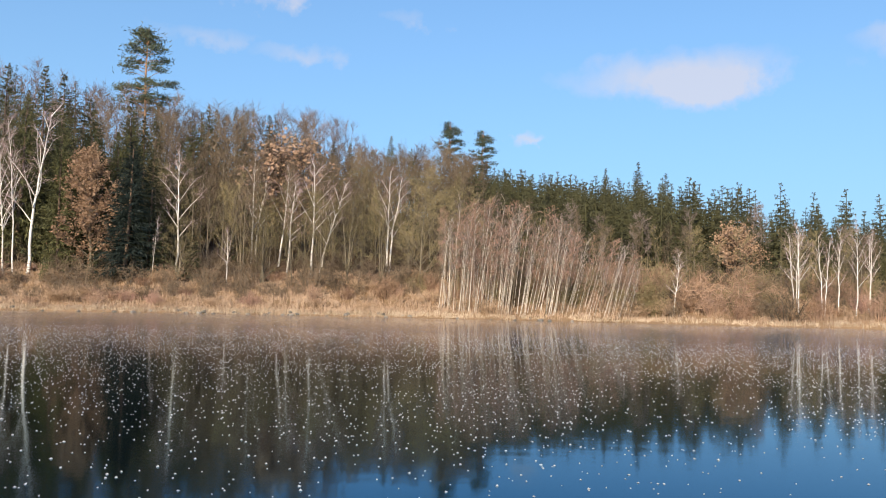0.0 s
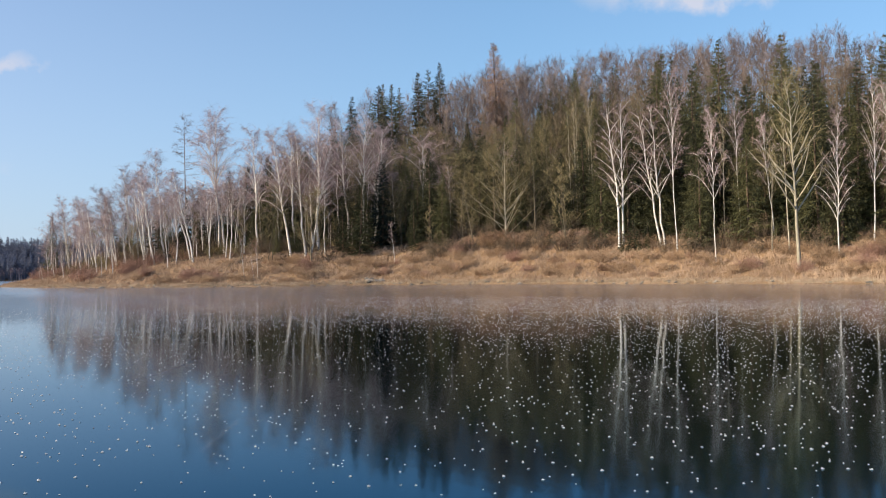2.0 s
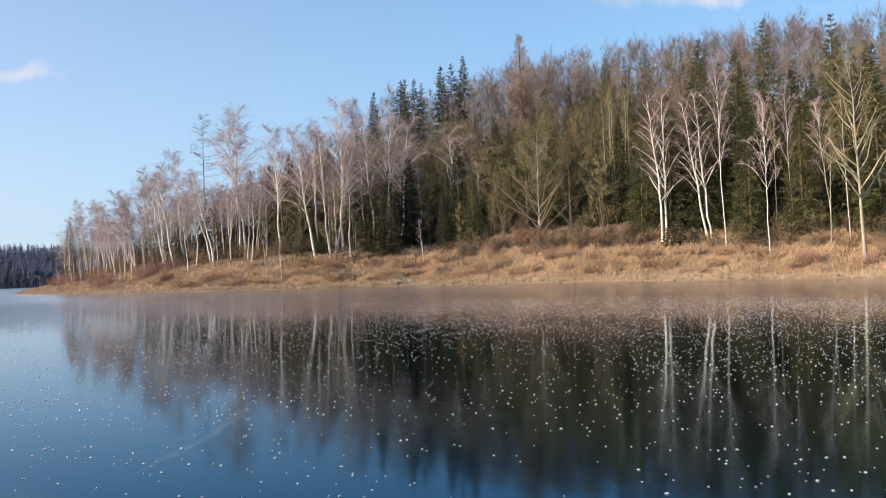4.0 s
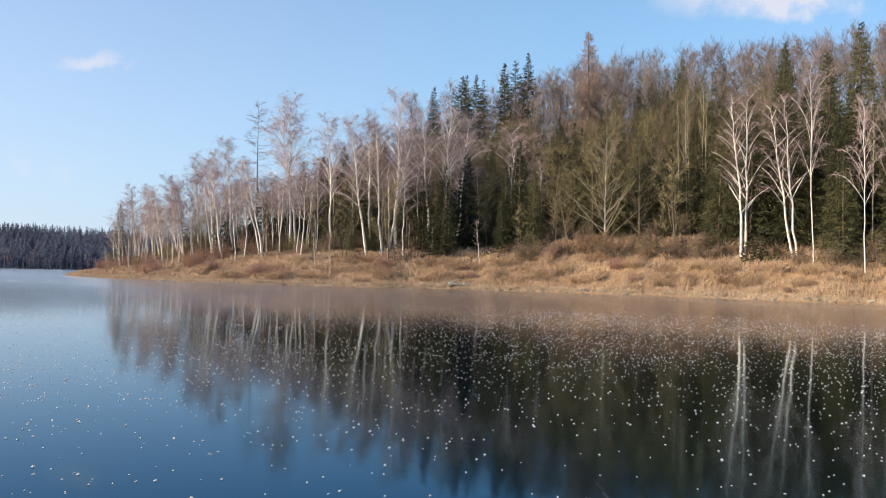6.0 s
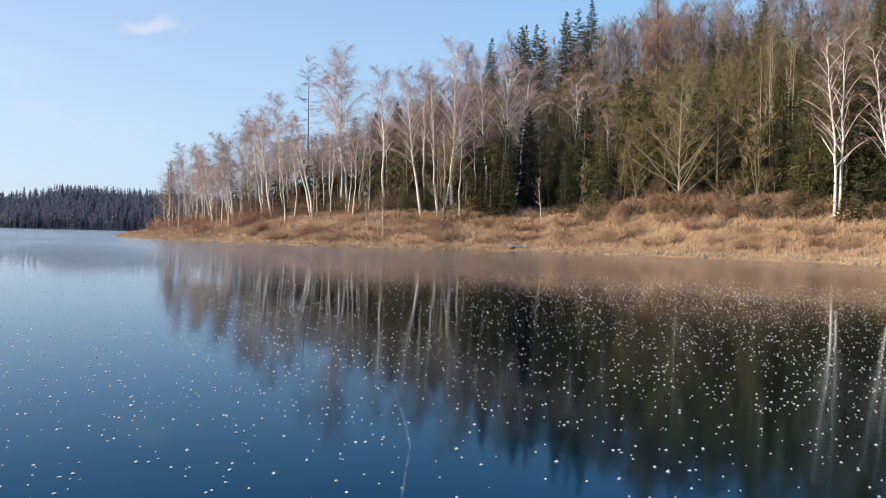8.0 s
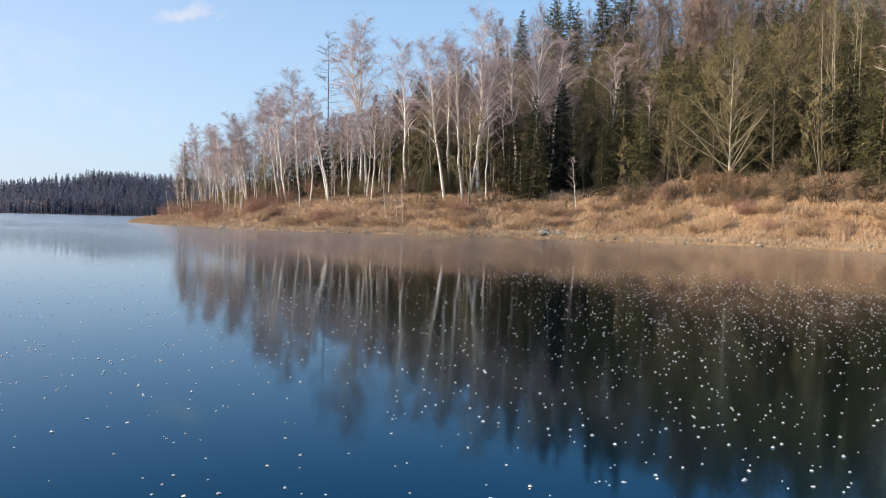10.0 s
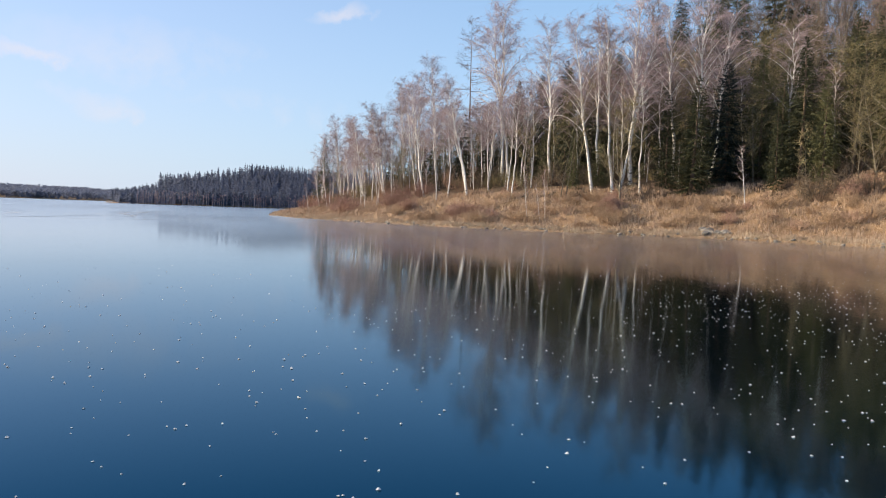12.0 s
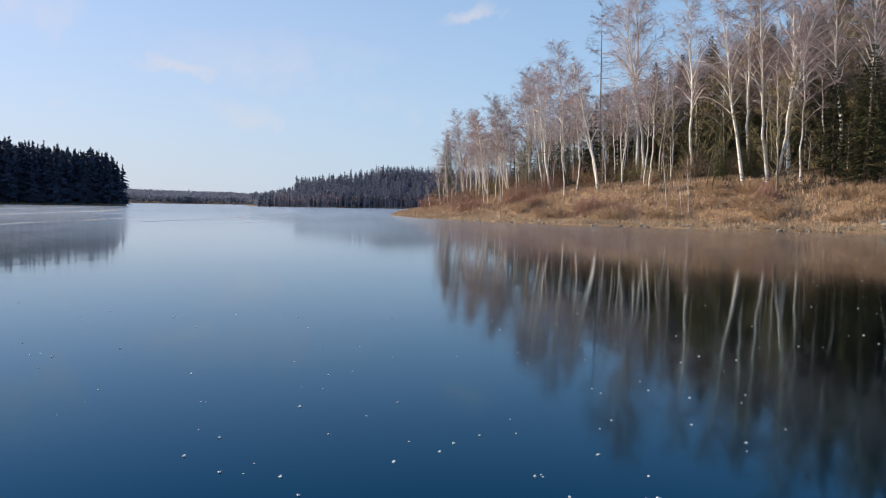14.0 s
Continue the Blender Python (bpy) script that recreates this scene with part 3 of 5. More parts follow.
def set_out():
    """Copy every kind of tree to its places; the first one built takes the first place. The farthest of the many are joined."""
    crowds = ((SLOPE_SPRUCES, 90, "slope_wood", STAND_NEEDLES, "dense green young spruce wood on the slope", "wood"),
              (FAR_BROWNS, 145, "hill_wood", HILL_TWIG, "leafless brown wood high on the hill", "wood"),
              (BUSHES, 95, "underbrush", BROWN_TWIG, "leafless brown brush under the trees", "brush"))
    rest = {}
    for proto, places in PLACES.values():
        for protos, most, *_ in crowds:
            if proto in protos:
                places.sort(key=lambda m: m.translation.y - 0.2 * m.translation.x)
                rest.setdefault(most, []).extend((proto, m) for m in places[most:])
                del places[most:]
        for m in places[1:]:
            copy_thing(proto, m)
    for protos, most, name, mat, label, category in crowds:
        if most in rest:
            tagged(joined(name, rest[most], mat), label, category, kind="stuff")
    for proto, places in PLACES.values():
        proto.matrix_basis = places[0]


# ---- ground, ice and far shores ----
def grid_mesh(name, xs, ys, mat):
    gx, gy = np.meshgrid(xs, ys)
    gz = height(gx, gy)
    verts = np.stack([gx.ravel(), gy.ravel(), gz.ravel()], 1)
    w = len(xs)
    s = inland(gx, gy)
    faces = [(j * w + i, j * w + i + 1, (j + 1) * w + i + 1, (j + 1) * w + i) for j in range(len(ys) - 1) for i in range(w - 1)
             if s[j:j + 2, i:i + 2].max() > -4]
    data = bpy.data.meshes.new(name)
    data.from_pydata(verts.tolist(), [], faces)
    data.materials.append(mat)
    data.materials.append(LITTER)
    floor = s[:-1, :-1].ravel() + 2 * np.sin(gx[:-1, :-1].ravel() * 0.6) + 1.5 * np.sin(gx[:-1, :-1].ravel() * 0.23 + gy[:-1, :-1].ravel())
    kept = [j * (w - 1) + i for j in range(len(ys) - 1) for i in range(w - 1) if s[j:j + 2, i:i + 2].max() > -4]
    data.polygons.foreach_set("material_index", (floor[kept] > 13).astype(np.int32))
    data.shade_smooth()
    return data


ground = tagged(new("ground", grid_mesh("ground", np.concatenate([np.arange(-330, -205, 3.0), np.arange(-205, 60, 1.25), np.arange(60, 421, 6.0)]),
                                        np.concatenate([np.arange(5, 110, 1.25), np.arange(110, 421, 6.0)]), SOIL)),
                "grassy brown bank rising to a wooded hill", "ground", kind="structure")

ice_sheet = Shape()
for k in range(48):
    a = 2 * math.pi * k / 48
    ice_sheet.verts.append(Vector((4500 * math.cos(a), 4500 * math.sin(a), 0)))
ice_sheet.faces.append(tuple(range(48)))
tagged(new("water", ice_sheet.mesh("water", ICE)), "dark smooth frozen lake reflecting sky and trees", "frozen lake", kind="structure")

# ---- the trees of the near shore ----
BIRCHES = [birch("birch_tree", 16, BIRCH_BARK, BIRCH_TWIG, limbs=(26, 32, 24, 34)[i], low=(0.22, 0.3, 0.34, 0.25)[i], reach=0.27, radius=(0.15, 0.13, 0.135, 0.14)[i], lift=1.0, weep=0.35, shoots=7, hang=8, twig_r=0.0105, thick=1.3, stems=(1, 2, 1, 2)[i], lean=0.04) for i in range(4)]
EAST_BIRCHES = [birch("stout_birch", 12, BIRCH_BARK, BIRCH_TWIG, limbs=(13, 18, 14)[i], low=0.3, reach=0.27, radius=0.12, lift=1.1, weep=0.12, shoots=6, hang=5, twig_r=0.012, stems=(1, 2, 1)[i], lean=0.08, thick=1.35) for i in range(3)]
POINT_BIRCHES = [birch("point_birch", 16, BIRCH_BARK, BIRCH_TWIG, limbs=(30, 36, 28, 38)[i], low=0.36 + 0.03 * i, reach=0.30, radius=0.175, lift=1.08, weep=0.6, shoots=10, hang=10, twig_r=0.0105, stems=(1, 2, 1, 2)[i], lean=0.05, thick=1.2) for i in range(4)]
SAPLINGS = [bare_tree("young_birch", 8, BIRCH_BARK, BIRCH_TWIG, limbs=10, low=0.35, tilt=1.1, reach=0.16, radius=0.085, twigs=5, sub=2, twig_len=0.8) for i in range(3)]
OLIVES = [bare_tree("broadleaf_tree", 18, GREY_BARK, OLIVE_TWIG, limbs=46, low=0.02, tilt=0.85, reach=0.42, radius=0.17, twigs=10, sub=6, twig_len=1.6, twig_r=0.022, full=0.55, stems=1 + 2 * (i % 2), fine=True) for i in range(3)]
BROWNS = [bare_tree("bare_tree", 19, GREY_BARK, BROWN_TWIG, limbs=20, low=0.2, tilt=1.3, reach=0.27, radius=0.12, twigs=7, sub=8, twig_len=1.8, twig_r=0.022, droop=-0.4, spread=0.65, fine=True, full=0.55) for i in range(3)]
WOOD_BIRCHES = [birch("wood_birch", 16, BIRCH_BARK, BIRCH_TWIG, limbs=18, low=0.4, reach=0.30, radius=0.10, lift=1.08, weep=0.5, shoots=9, hang=10, twig_r=0.013, thick=1.2) for i in range(3)]
ASPENS = [bare_tree("aspen_tree", 20, PALE_BARK, LINDEN_TWIG, limbs=30, low=0.26, tilt=0.95, reach=0.38, radius=0.2, thick=1.7, limb_sides=4, twigs=8, sub=5, twig_len=1.5, twig_r=0.02, fine=True)]
FANS = [bare_tree("linden_tree", 20, PALE_BARK, LINDEN_TWIG, limbs=64, low=0.03, tilt=0.88, reach=0.44, radius=0.18, thick=1.05, limb_sides=4, twigs=12, sub=6, twig_len=1.5, twig_r=0.02, fine=True, full=0.6)]
SPRUCES = [spruce("spruce_tree", 22, 4.0 + 0.5 * i, whorls=(36, 32, 38)[i], sprays=7, fat=0.085, taper=(0.8, 0.7, 0.9)[i], gaps=(0.06, 0.18, 0.1)[i], arms=7) for i in range(3)]
DARK_SPRUCES = [spruce("dark_spruce", 22, 4.4, DARK_NEEDLES, whorls=38, sprays=7, fat=0.1, taper=0.7, gaps=0.05, arms=7) for i in range(2)]
FAR_SPRUCES = [spruce("hill_spruce", 22, 3.6 + 0.5 * i, whorls=26, sprays=4, fat=0.13, low=0.15, taper=0.8, gaps=0.15) for i in range(3)]
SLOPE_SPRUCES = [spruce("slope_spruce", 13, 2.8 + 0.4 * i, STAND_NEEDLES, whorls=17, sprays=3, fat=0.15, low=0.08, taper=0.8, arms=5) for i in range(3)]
YOUNG_SPRUCES = [spruce("young_spruce", 5, 1.5, whorls=13, sprays=3, fat=0.1, arms=5) for i in range(2)]
FAR_BROWNS = [bare_tree("hill_tree", 19, GREY_BARK, HILL_TWIG, limbs=11, low=0.22, tilt=1.35, reach=0.33, radius=0.12, twigs=6, sub=8, twig_len=2.0, twig_r=0.026, droop=-0.5, spread=0.6, fine=True, full=0.5) for i in range(2)]
POLES = [bare_tree("thin_tree", 13, GREY_BARK, OLIVE_TWIG, limbs=14, low=0.08, tilt=1.2, reach=0.24, radius=0.06, twigs=6, sub=6, twig_len=1.3, twig_r=0.022, stems=1 + i, droop=-0.3, spread=0.7, fine=True) for i in range(3)]
TALL_POLES = [bare_tree("slender_tree", 19, PALE_BARK, OLIVE_TWIG, limbs=15, low=0.35, tilt=1.35, reach=0.15, radius=0.12, twigs=6, sub=5, twig_len=1.2, twig_r=0.013, droop=-0.3, spread=0.6, fine=True) for i in range(2)]
LARCHES = [spruce("larch_tree", 26, 3.4, LARCH_TWIG, DARK_BARK, whorls=60, sprays=9, fat=0.045, droop=0.1, taper=0.65, gaps=0.1, arms=7)]
PINES = [pine("pine_tree", 28, 0.5, 5.6, 84), pine("pine_tree", 25, 0.58, 4.6, 56)]
BEECH = leafy_tree("beech_tree", 13, 0.36, 9500, 0.15, 0.02)
BUSHES = [shrub("bush", 1.5, 3, (BROWN_TWIG, OLIVE_TWIG, LARCH_TWIG)[i], 34, 10, 0.018) for i in range(3)]
RUSSET = [shrub("russet_bush", 1.7, 2.2, BROWN_LEAF, 60, 14, 0.022)]
OAK = leafy_tree("oak_tree", 6, 0.62, 3600, 0.13)
DEAD = bare_tree("dead_tree", 20, DARK_BARK, HILL_TWIG, limbs=40, low=0.5, tilt=-0.15, reach=0.17, radius=0.14, twigs=6, sub=3, droop=0.8, twig_r=0.014, twig_len=0.8, wander=0.003)
KINDS = ((BIRCHES, "white-barked birch with leafless pinkish-brown twigs on the bank", "tree", "birches along the shore"),
         (EAST_BIRCHES, "stout white birch with few pale limbs on the bank", "tree", "birches along the shore"),
         (POINT_BIRCHES, "white-barked birch with fine pinkish twigs on the wooded point", "tree", "birches on the point"),
         (SAPLINGS, "slender young birch with thin pale stem", "tree", "young birches"),
         (OLIVES, "leafless broadleaf tree with dense olive-brown twigs", "tree", "bare trees of the wood"),
         (BROWNS, "tall leafless tree with brown twigs in the wood", "tree", "bare trees of the wood"),
         (RUSSET, "low russet bush that has kept dry leaves", "bush", "russet bushes"),
         (FANS, "spreading leafless linden with olive twigs down to the ground", "tree", ""),
         (ASPENS, "large leafless aspen with pale spreading limbs", "tree", ""),
         (SPRUCES, "dark green spruce with drooping branches in the wood", "conifer", "spruces of the wood"),
         (DARK_SPRUCES, "broad blackish-green spruce with branches down to the ground", "conifer", "dark spruces on the bank"),
         (FAR_SPRUCES, "dark green spruce high on the wooded hill", "conifer", "spruces of the hill"),
         (SLOPE_SPRUCES, "green spruce in the dense young stand on the slope", "conifer", "spruces of the slope"),
         (YOUNG_SPRUCES, "small dark green spruce under the taller trees", "conifer", "young spruces"),
         (FAR_BROWNS, "leafless brown tree high on the wooded hill", "tree", "bare trees of the hill"),
         (POLES, "thin leafless olive-brown tree at the edge of the wood", "tree", "thin trees of the wood"),
         (TALL_POLES, "tall slender leafless tree with a pale straight stem", "tree", "slender pale trees"),
         (WOOD_BIRCHES, "pale-barked birch with pinkish twigs inside the wood", "tree", "birches in the wood"),
         (BUSHES, "leafless brown bush under the trees", "bush", "bushes under the trees"),
         (LARCHES, "tall bare larch with reddish-brown twigs", "conifer", ""),
         (PINES, "tall pine with bare trunk and ragged crown above the wood", "conifer", "tall pines"),
         ([BEECH], "beech keeping its dry russet leaves on the bank", "tree", ""),
         ([OAK], "small oak with dry brown leaves", "tree", ""),
         ([DEAD], "dead bare tree with dark trunk and drooping top branches", "tree", ""))
for protos, label, category, group in KINDS:
    for p in protos:
        tagged(p, label, category, group)

TAKEN = []


def row_of(protos, size, rows, wide=1.0):
    """Trees at x, y, with height, and how far the top leans in x and y."""
    for i, (x, y, h, lx, ly) in enumerate(rows):
        plant(protos[i % len(protos)], x, y, h / size, (lx / h, ly / h), wide=wide)
        TAKEN.append((x, y))


row_of([EAST_BIRCHES[0]], 12, [
    (-46.0, 90.9, 18.6, 0.9, 0.5), (-30.1, 93.8, 13.4, 0, 0), (-19.9, 100.9, 12.2, 1.2, 0.2), (-14.6, 93.8, 13.1, 0.3, 0), (-13.6, 94.2, 11.0, 2.6, 0.4)])
row_of([EAST_BIRCHES[1]], 12, [(-23.9, 105.0, 13.8, 0.9, 0.2), (-5.5, 94.3, 11.8, 0.9, 0.1)])
row_of([EAST_BIRCHES[2]], 12, [(-17.7, 96.0, 10.5, 1.4, 0.3), (-23.4, 90.6, 6.0, -0.4, -0.1), (22.6, 76.2, 5.9, 0.2, -0.1)])
row_of([BIRCHES[3]], 16, [(-82.8, 82.1, 20.2, -0.5, -0.4)])
row_of([BIRCHES[1]], 16, [(-77.4, 84.6, 18.8, -1.6, -1.3)])
row_of(WOOD_BIRCHES, 16, [(-74.2, 83.8, 22.4, -0.1, -0.1), (-67.0, 82.4, 18.5, -0.2, -0.2)], wide=0.55)
row_of([BIRCHES[0], BIRCHES[2]], 16, [
    (-53.3, 86.1, 16.2, 0.1, 0.1), (-51.6, 90.4, 17.8, -0.1, -0.1), (-48.7, 90.6, 17.4, -1.2, -0.7), (-47.3, 90.2, 17.0, -1.3, -0.7)], wide=0.6)
row_of(WOOD_BIRCHES, 16, [(-70.5, 92, 16.5, -0.2, -0.1), (-64, 90, 15.5, -1.0, -0.6)], wide=0.6)
row_of(ASPENS, 20, [(-55.3, 81.8, 21.3, -0.6, -0.4)])
row_of([POINT_BIRCHES[0], POINT_BIRCHES[2]], 16, [
    (-127.2, 51.5, 20.6, -1.1, -2.7), (-125.5, 53.4, 19.8, -0.8, -1.9), (-129.1, 57.1, 23.8, 0, -0.1), (-126.8, 54.9, 18.5, 1.5, 3.2), (-147.6, 45.9, 25.1, -0.1, -0.5),
    (-146.0, 46.3, 22.5, -0.7, -2.1), (-139.2, 38.7, 15.1, -0.8, -3.1), (-150.0, 34.9, 15.5, -0.6, -2.9), (-157.5, 38.6, 19.5, -0.5, -2.0), (-147.8, 40.6, 15.2, -0.6, -3.1),
    (-128.5, 62.5, 21.5, -0.4, -1.0), (-126.5, 64.5, 21.5, 0.2, 0.6), (-125.5, 66.0, 20.0, 0.8, 1.8), (-134, 55, 20, -0.3, -1.0), (-139, 50, 20.5, -0.2, -1.0)], wide=0.9)
row_of([POINT_BIRCHES[1], POINT_BIRCHES[3], POINT_BIRCHES[0]], 16, [
    (-177.5, 32.6, 14.2, -0.1, -1.0), (-174.1, 35.6, 18.0, -0.4, -2.1), (-168.0, 31.0, 14.5, -0.3, -2.5), (-171.5, 28.5, 13.5, -0.3, -2.4), (-181.0, 25.5, 14.5, -0.1, -1.6),
    (-178.0, 28.0, 13.8, -0.2, -1.8), (-162.0, 36.0, 16.5, -0.3, -2.0), (-184.0, 22.3, 12.0, 0, -0.4), (-165, 28, 12.5, -0.3, -2.0), (-160, 30.5, 13.5, -0.3, -2.4), (-169, 37, 18.5, -0.2, -1.2)], wide=0.95)
row_of(SAPLINGS, 8, [(-31.8, 90.3, 7.4, 0.5, 0.2), (-122.0, 41.7, 6.4, -0.2, -0.5), (-120.8, 43.4, 5.5, -0.1, -0.3), (-121.1, 42.9, 4.2, -0.2, -0.6), 
                     (-172, 19.5, 4.5, -0.1, -0.8), (-168, 21, 5.0, -0.1, -0.9), (-163, 22, 5.5, -0.1, -0.8), (-176, 19.5, 4.0, 0, -0.5)], wide=0.6)
row_of([SAPLINGS[1]], 8, [(-113, 63, 6.3, -0.4, -0.6)])
row_of(EAST_BIRCHES, 12, [(33.4, 74.1, 7.9, 0.1, 0), (35.2, 72.9, 7.2, 0.1, 0), (36.7, 73.2, 7.6, 0.2, 0), (37.7, 72.0, 8.0, 0.3, 0), (39.2, 73, 7.4, 0.2, 0), (42, 72, 8.5, 0.2, 0), (45, 71, 8.5, 0.2, 0), (34.2, 76.5, 7.5, 0, 0)], wide=0.75)
row_of([BEECH], 13, [(-39.6, 92.5, 13.6, -0.5, -0.2)])
row_of([OAK], 6, [(35, 95, 6.2, 0.1, 0), (-20.6, 110, 14.0, 0, 0)])
row_of([DEAD], 20, [(-178, 48, 27.5, 0, -0.5)])
row_of(SPRUCES, 22, [(-119.8, 60.3, 13.4, 0.2, 0.4)], wide=1.5)
row_of(DARK_SPRUCES, 22, [(-34.8, 90.2, 15.8, 0.4, 0.1), (-122.5, 66.0, 14.4, 0, 0), (-36.0, 94.5, 14.5, 0, 0)], wide=1.45)
row_of(SPRUCES, 22, [(-130, 50, 7.0, 0, 0), (-184.2, 22.6, 12.2, 0, 0), (-122.5, 70.5, 15.5, 0, 0), (-117.5, 70, 12, 0, 0), (-115, 73.5, 11, 0, 0)], wide=1.15)
row_of(FANS, 20, [(-102.2, 76.8, 16.4, 0, 0)], wide=1.15)
row_of([OLIVES[0]], 18, [(-106.5, 73.6, 10.4, -0.9, -1.2)], wide=1.1)
row_of([POLES[2]], 13, [(-91.8, 80.3, 10.8, -0.3, -0.3), (-92.6, 81.0, 11.5, 0.6, 0.5)], wide=1.5)
row_of(TALL_POLES, 19, [(-98, 88, 19, 0, 0), (-96.5, 89, 20, 0.3, 0.2), (-99.5, 90, 20, -0.2, -0.2), (-95, 88.5, 18.5, 0, 0), (-101, 89.5, 18, 0, 0), (-70, 88, 17, 0.1, 0), (-60, 87, 17.5, 0, 0), (-62, 86.5, 15, 0.3, 0.1)], wide=0.8)
row_of([PINES[0]], 28, [(-56.1, 149.3, 32.0, 0, 0)])
row_of([PINES[1]], 25, [(1.2, 171.8, 21.5, 0, 0), (7.9, 169.7, 20.0, 0.3, 0)], wide=0.9)
row_of(LARCHES, 26, [(-144.5, 106.2, 30.6, 0, 0)], wide=1.6)
row_of(SPRUCES, 22, [(-90.7, 98.8, 23.6, 0, 0), (-80.4, 94.6, 22.8, 0, 0), (-80.6, 101.2, 26.2, 0, 0), (-72.4, 104.6, 25.8, 0, 0), (-61.1, 111.7, 23.6, 0, 0), (-55.5, 111.3, 24.0, 0, 0),
                     (-51.2, 107.8, 23.2, 0, 0), (-117.8, 91.5, 20.9, 0, 0), (-115, 102, 23.8, 0.8, 0.6), (-99.3, 109.5, 23.6, 0, 0), (-91.7, 109.1, 21.3, 0, 0), (-85, 97, 21, 0, 0), (-66, 103, 21, 0, 0)], wide=1.1)
row_of(SPRUCES, 22, [(-161.4, 79.8, 20.8, 0, 0), (-163, 87.3, 22.5, 0, 0), (-159.8, 88.9, 22.8, 0, 0), (-160.2, 96, 24.7, 0, 0), (-161.4, 99.6, 24.5, 0, 0), (-157.4, 100.3, 26.4, 0, 0),
                     (-166, 90, 22, 0, 0), (-158, 83, 20, 0, 0), (-20.2, 148.2, 15.6, 0, 0), (-17.5, 150.6, 15.2, 0, 0), (-12.6, 144.1, 14.6, 0, 0), (-9, 139.4, 16.8, 0, 0), (38.9, 160.6, 18.4, 0, 0), (40.2, 144.8, 15.2, 0, 0), (33.6, 166.8, 16.4, 0, 0)], wide=1.15)
row_of(YOUNG_SPRUCES, 5, [(-93.6, 78.4, 1.7, 0, 0)], wide=2.2)
row_of(RUSSET, 2.2, [(-101.4, 75.4, 2.5, 0, 0), (-99.2, 76.6, 2.2, 0, 0), (-103.4, 74.4, 2.2, 0, 0)], wide=1.5)
row_of(RUSSET, 2.2, [(-5.0, 85.5, 2.6, 0, 0), (25.5, 76.5, 3.6, 0, 0), (24.0, 75.8, 2.4, 0, 0)], wide=1.0)

# a thicket of leaning young birches by the water
THICKET = [bare_tree("thicket_birch", 9, SAPLING_BARK, HILL_TWIG, limbs=6, low=0.5, tilt=1.3, reach=0.14, radius=0.031, twigs=4, sub=4, twig_len=0.8, twig_r=0.009, wander=0.012, fine=True) for i in range(3)]
THICKET.append(bare_tree("thicket_birch", 9, GREY_BARK, RED_TWIG, limbs=8, low=0.3, tilt=1.3, reach=0.15, radius=0.024, twigs=5, sub=5, twig_len=0.8, twig_r=0.010, wander=0.012, fine=True))
for p in THICKET:
    tagged(p, "thin leaning young birch with reddish twigs in a thicket", "tree", "thicket by the water")
for i in range(240):
    x = 0.5 + 18 * random.random()
    y = 79.6 - 0.24 * x + 5.5 * random.random() ** 1.5
    plant(THICKET[(0, 3, 1, 2, 3)[i % 5]], x, y, (10.2 - 0.45 * max(0, x - 9)) / 9 * rand(0.55, 1.05), (0.03 + 0.014 * x + rand(-0.07, 0.07), rand(-0.05, 0.05)))

# the wood on the hill
random.seed(11)


# room round the trees that stand clear of the wood
CLEAR = [(-39.5, 89, 5), (35, 91, 5), (-100, 73, 6), (-91, 78.5, 4), (-105, 70, 4), (-118.5, 58, 4), (-119, 64, 4), (-34, 87, 3.5), (-81.5, 80, 4), (-76, 82, 3.5), (-46, 88.5, 4), (-54, 82, 4)]


def grow_wood(tries, x0, x1, s0, s1, gap, choose, clear=True):
    """Fill a strip of the hill with trees no nearer to one another than gap; choose(x, s, patch) names kind and height."""
    rng = np.random.default_rng(int(s0 * 10 + tries))
    xs, ys = rng.uniform(x0, x1, tries), rng.uniform(14, 290, tries)
    ss = inland(xs, ys)
    ok = (ss > s0) & (ss < s1)
    taken = np.array(TAKEN, float)
    for x, y, s in zip(xs[ok].tolist(), ys[ok].tolist(), ss[ok].tolist()):
        if ((taken[:, 0] - x) ** 2 + (taken[:, 1] - y) ** 2).min() < gap * gap:
            continue
        if clear and any((x - a) ** 2 + (y - b) ** 2 < r * r for a, b, r in CLEAR):
            continue
        kind, tall, built = choose(x, s, noise.noise(Vector((x * 0.035, y * 0.035, 3.0))) + rand(-0.25, 0.25))
        if kind is None:
            continue
        taken = np.vstack([taken, (x, y)])
        TAKEN.append((x, y))
        plant(random.choice(kind), x, y, tall / built, (rand(-0.03, 0.03), rand(-0.04, 0.03)), wide=rand(1.0, 1.4))


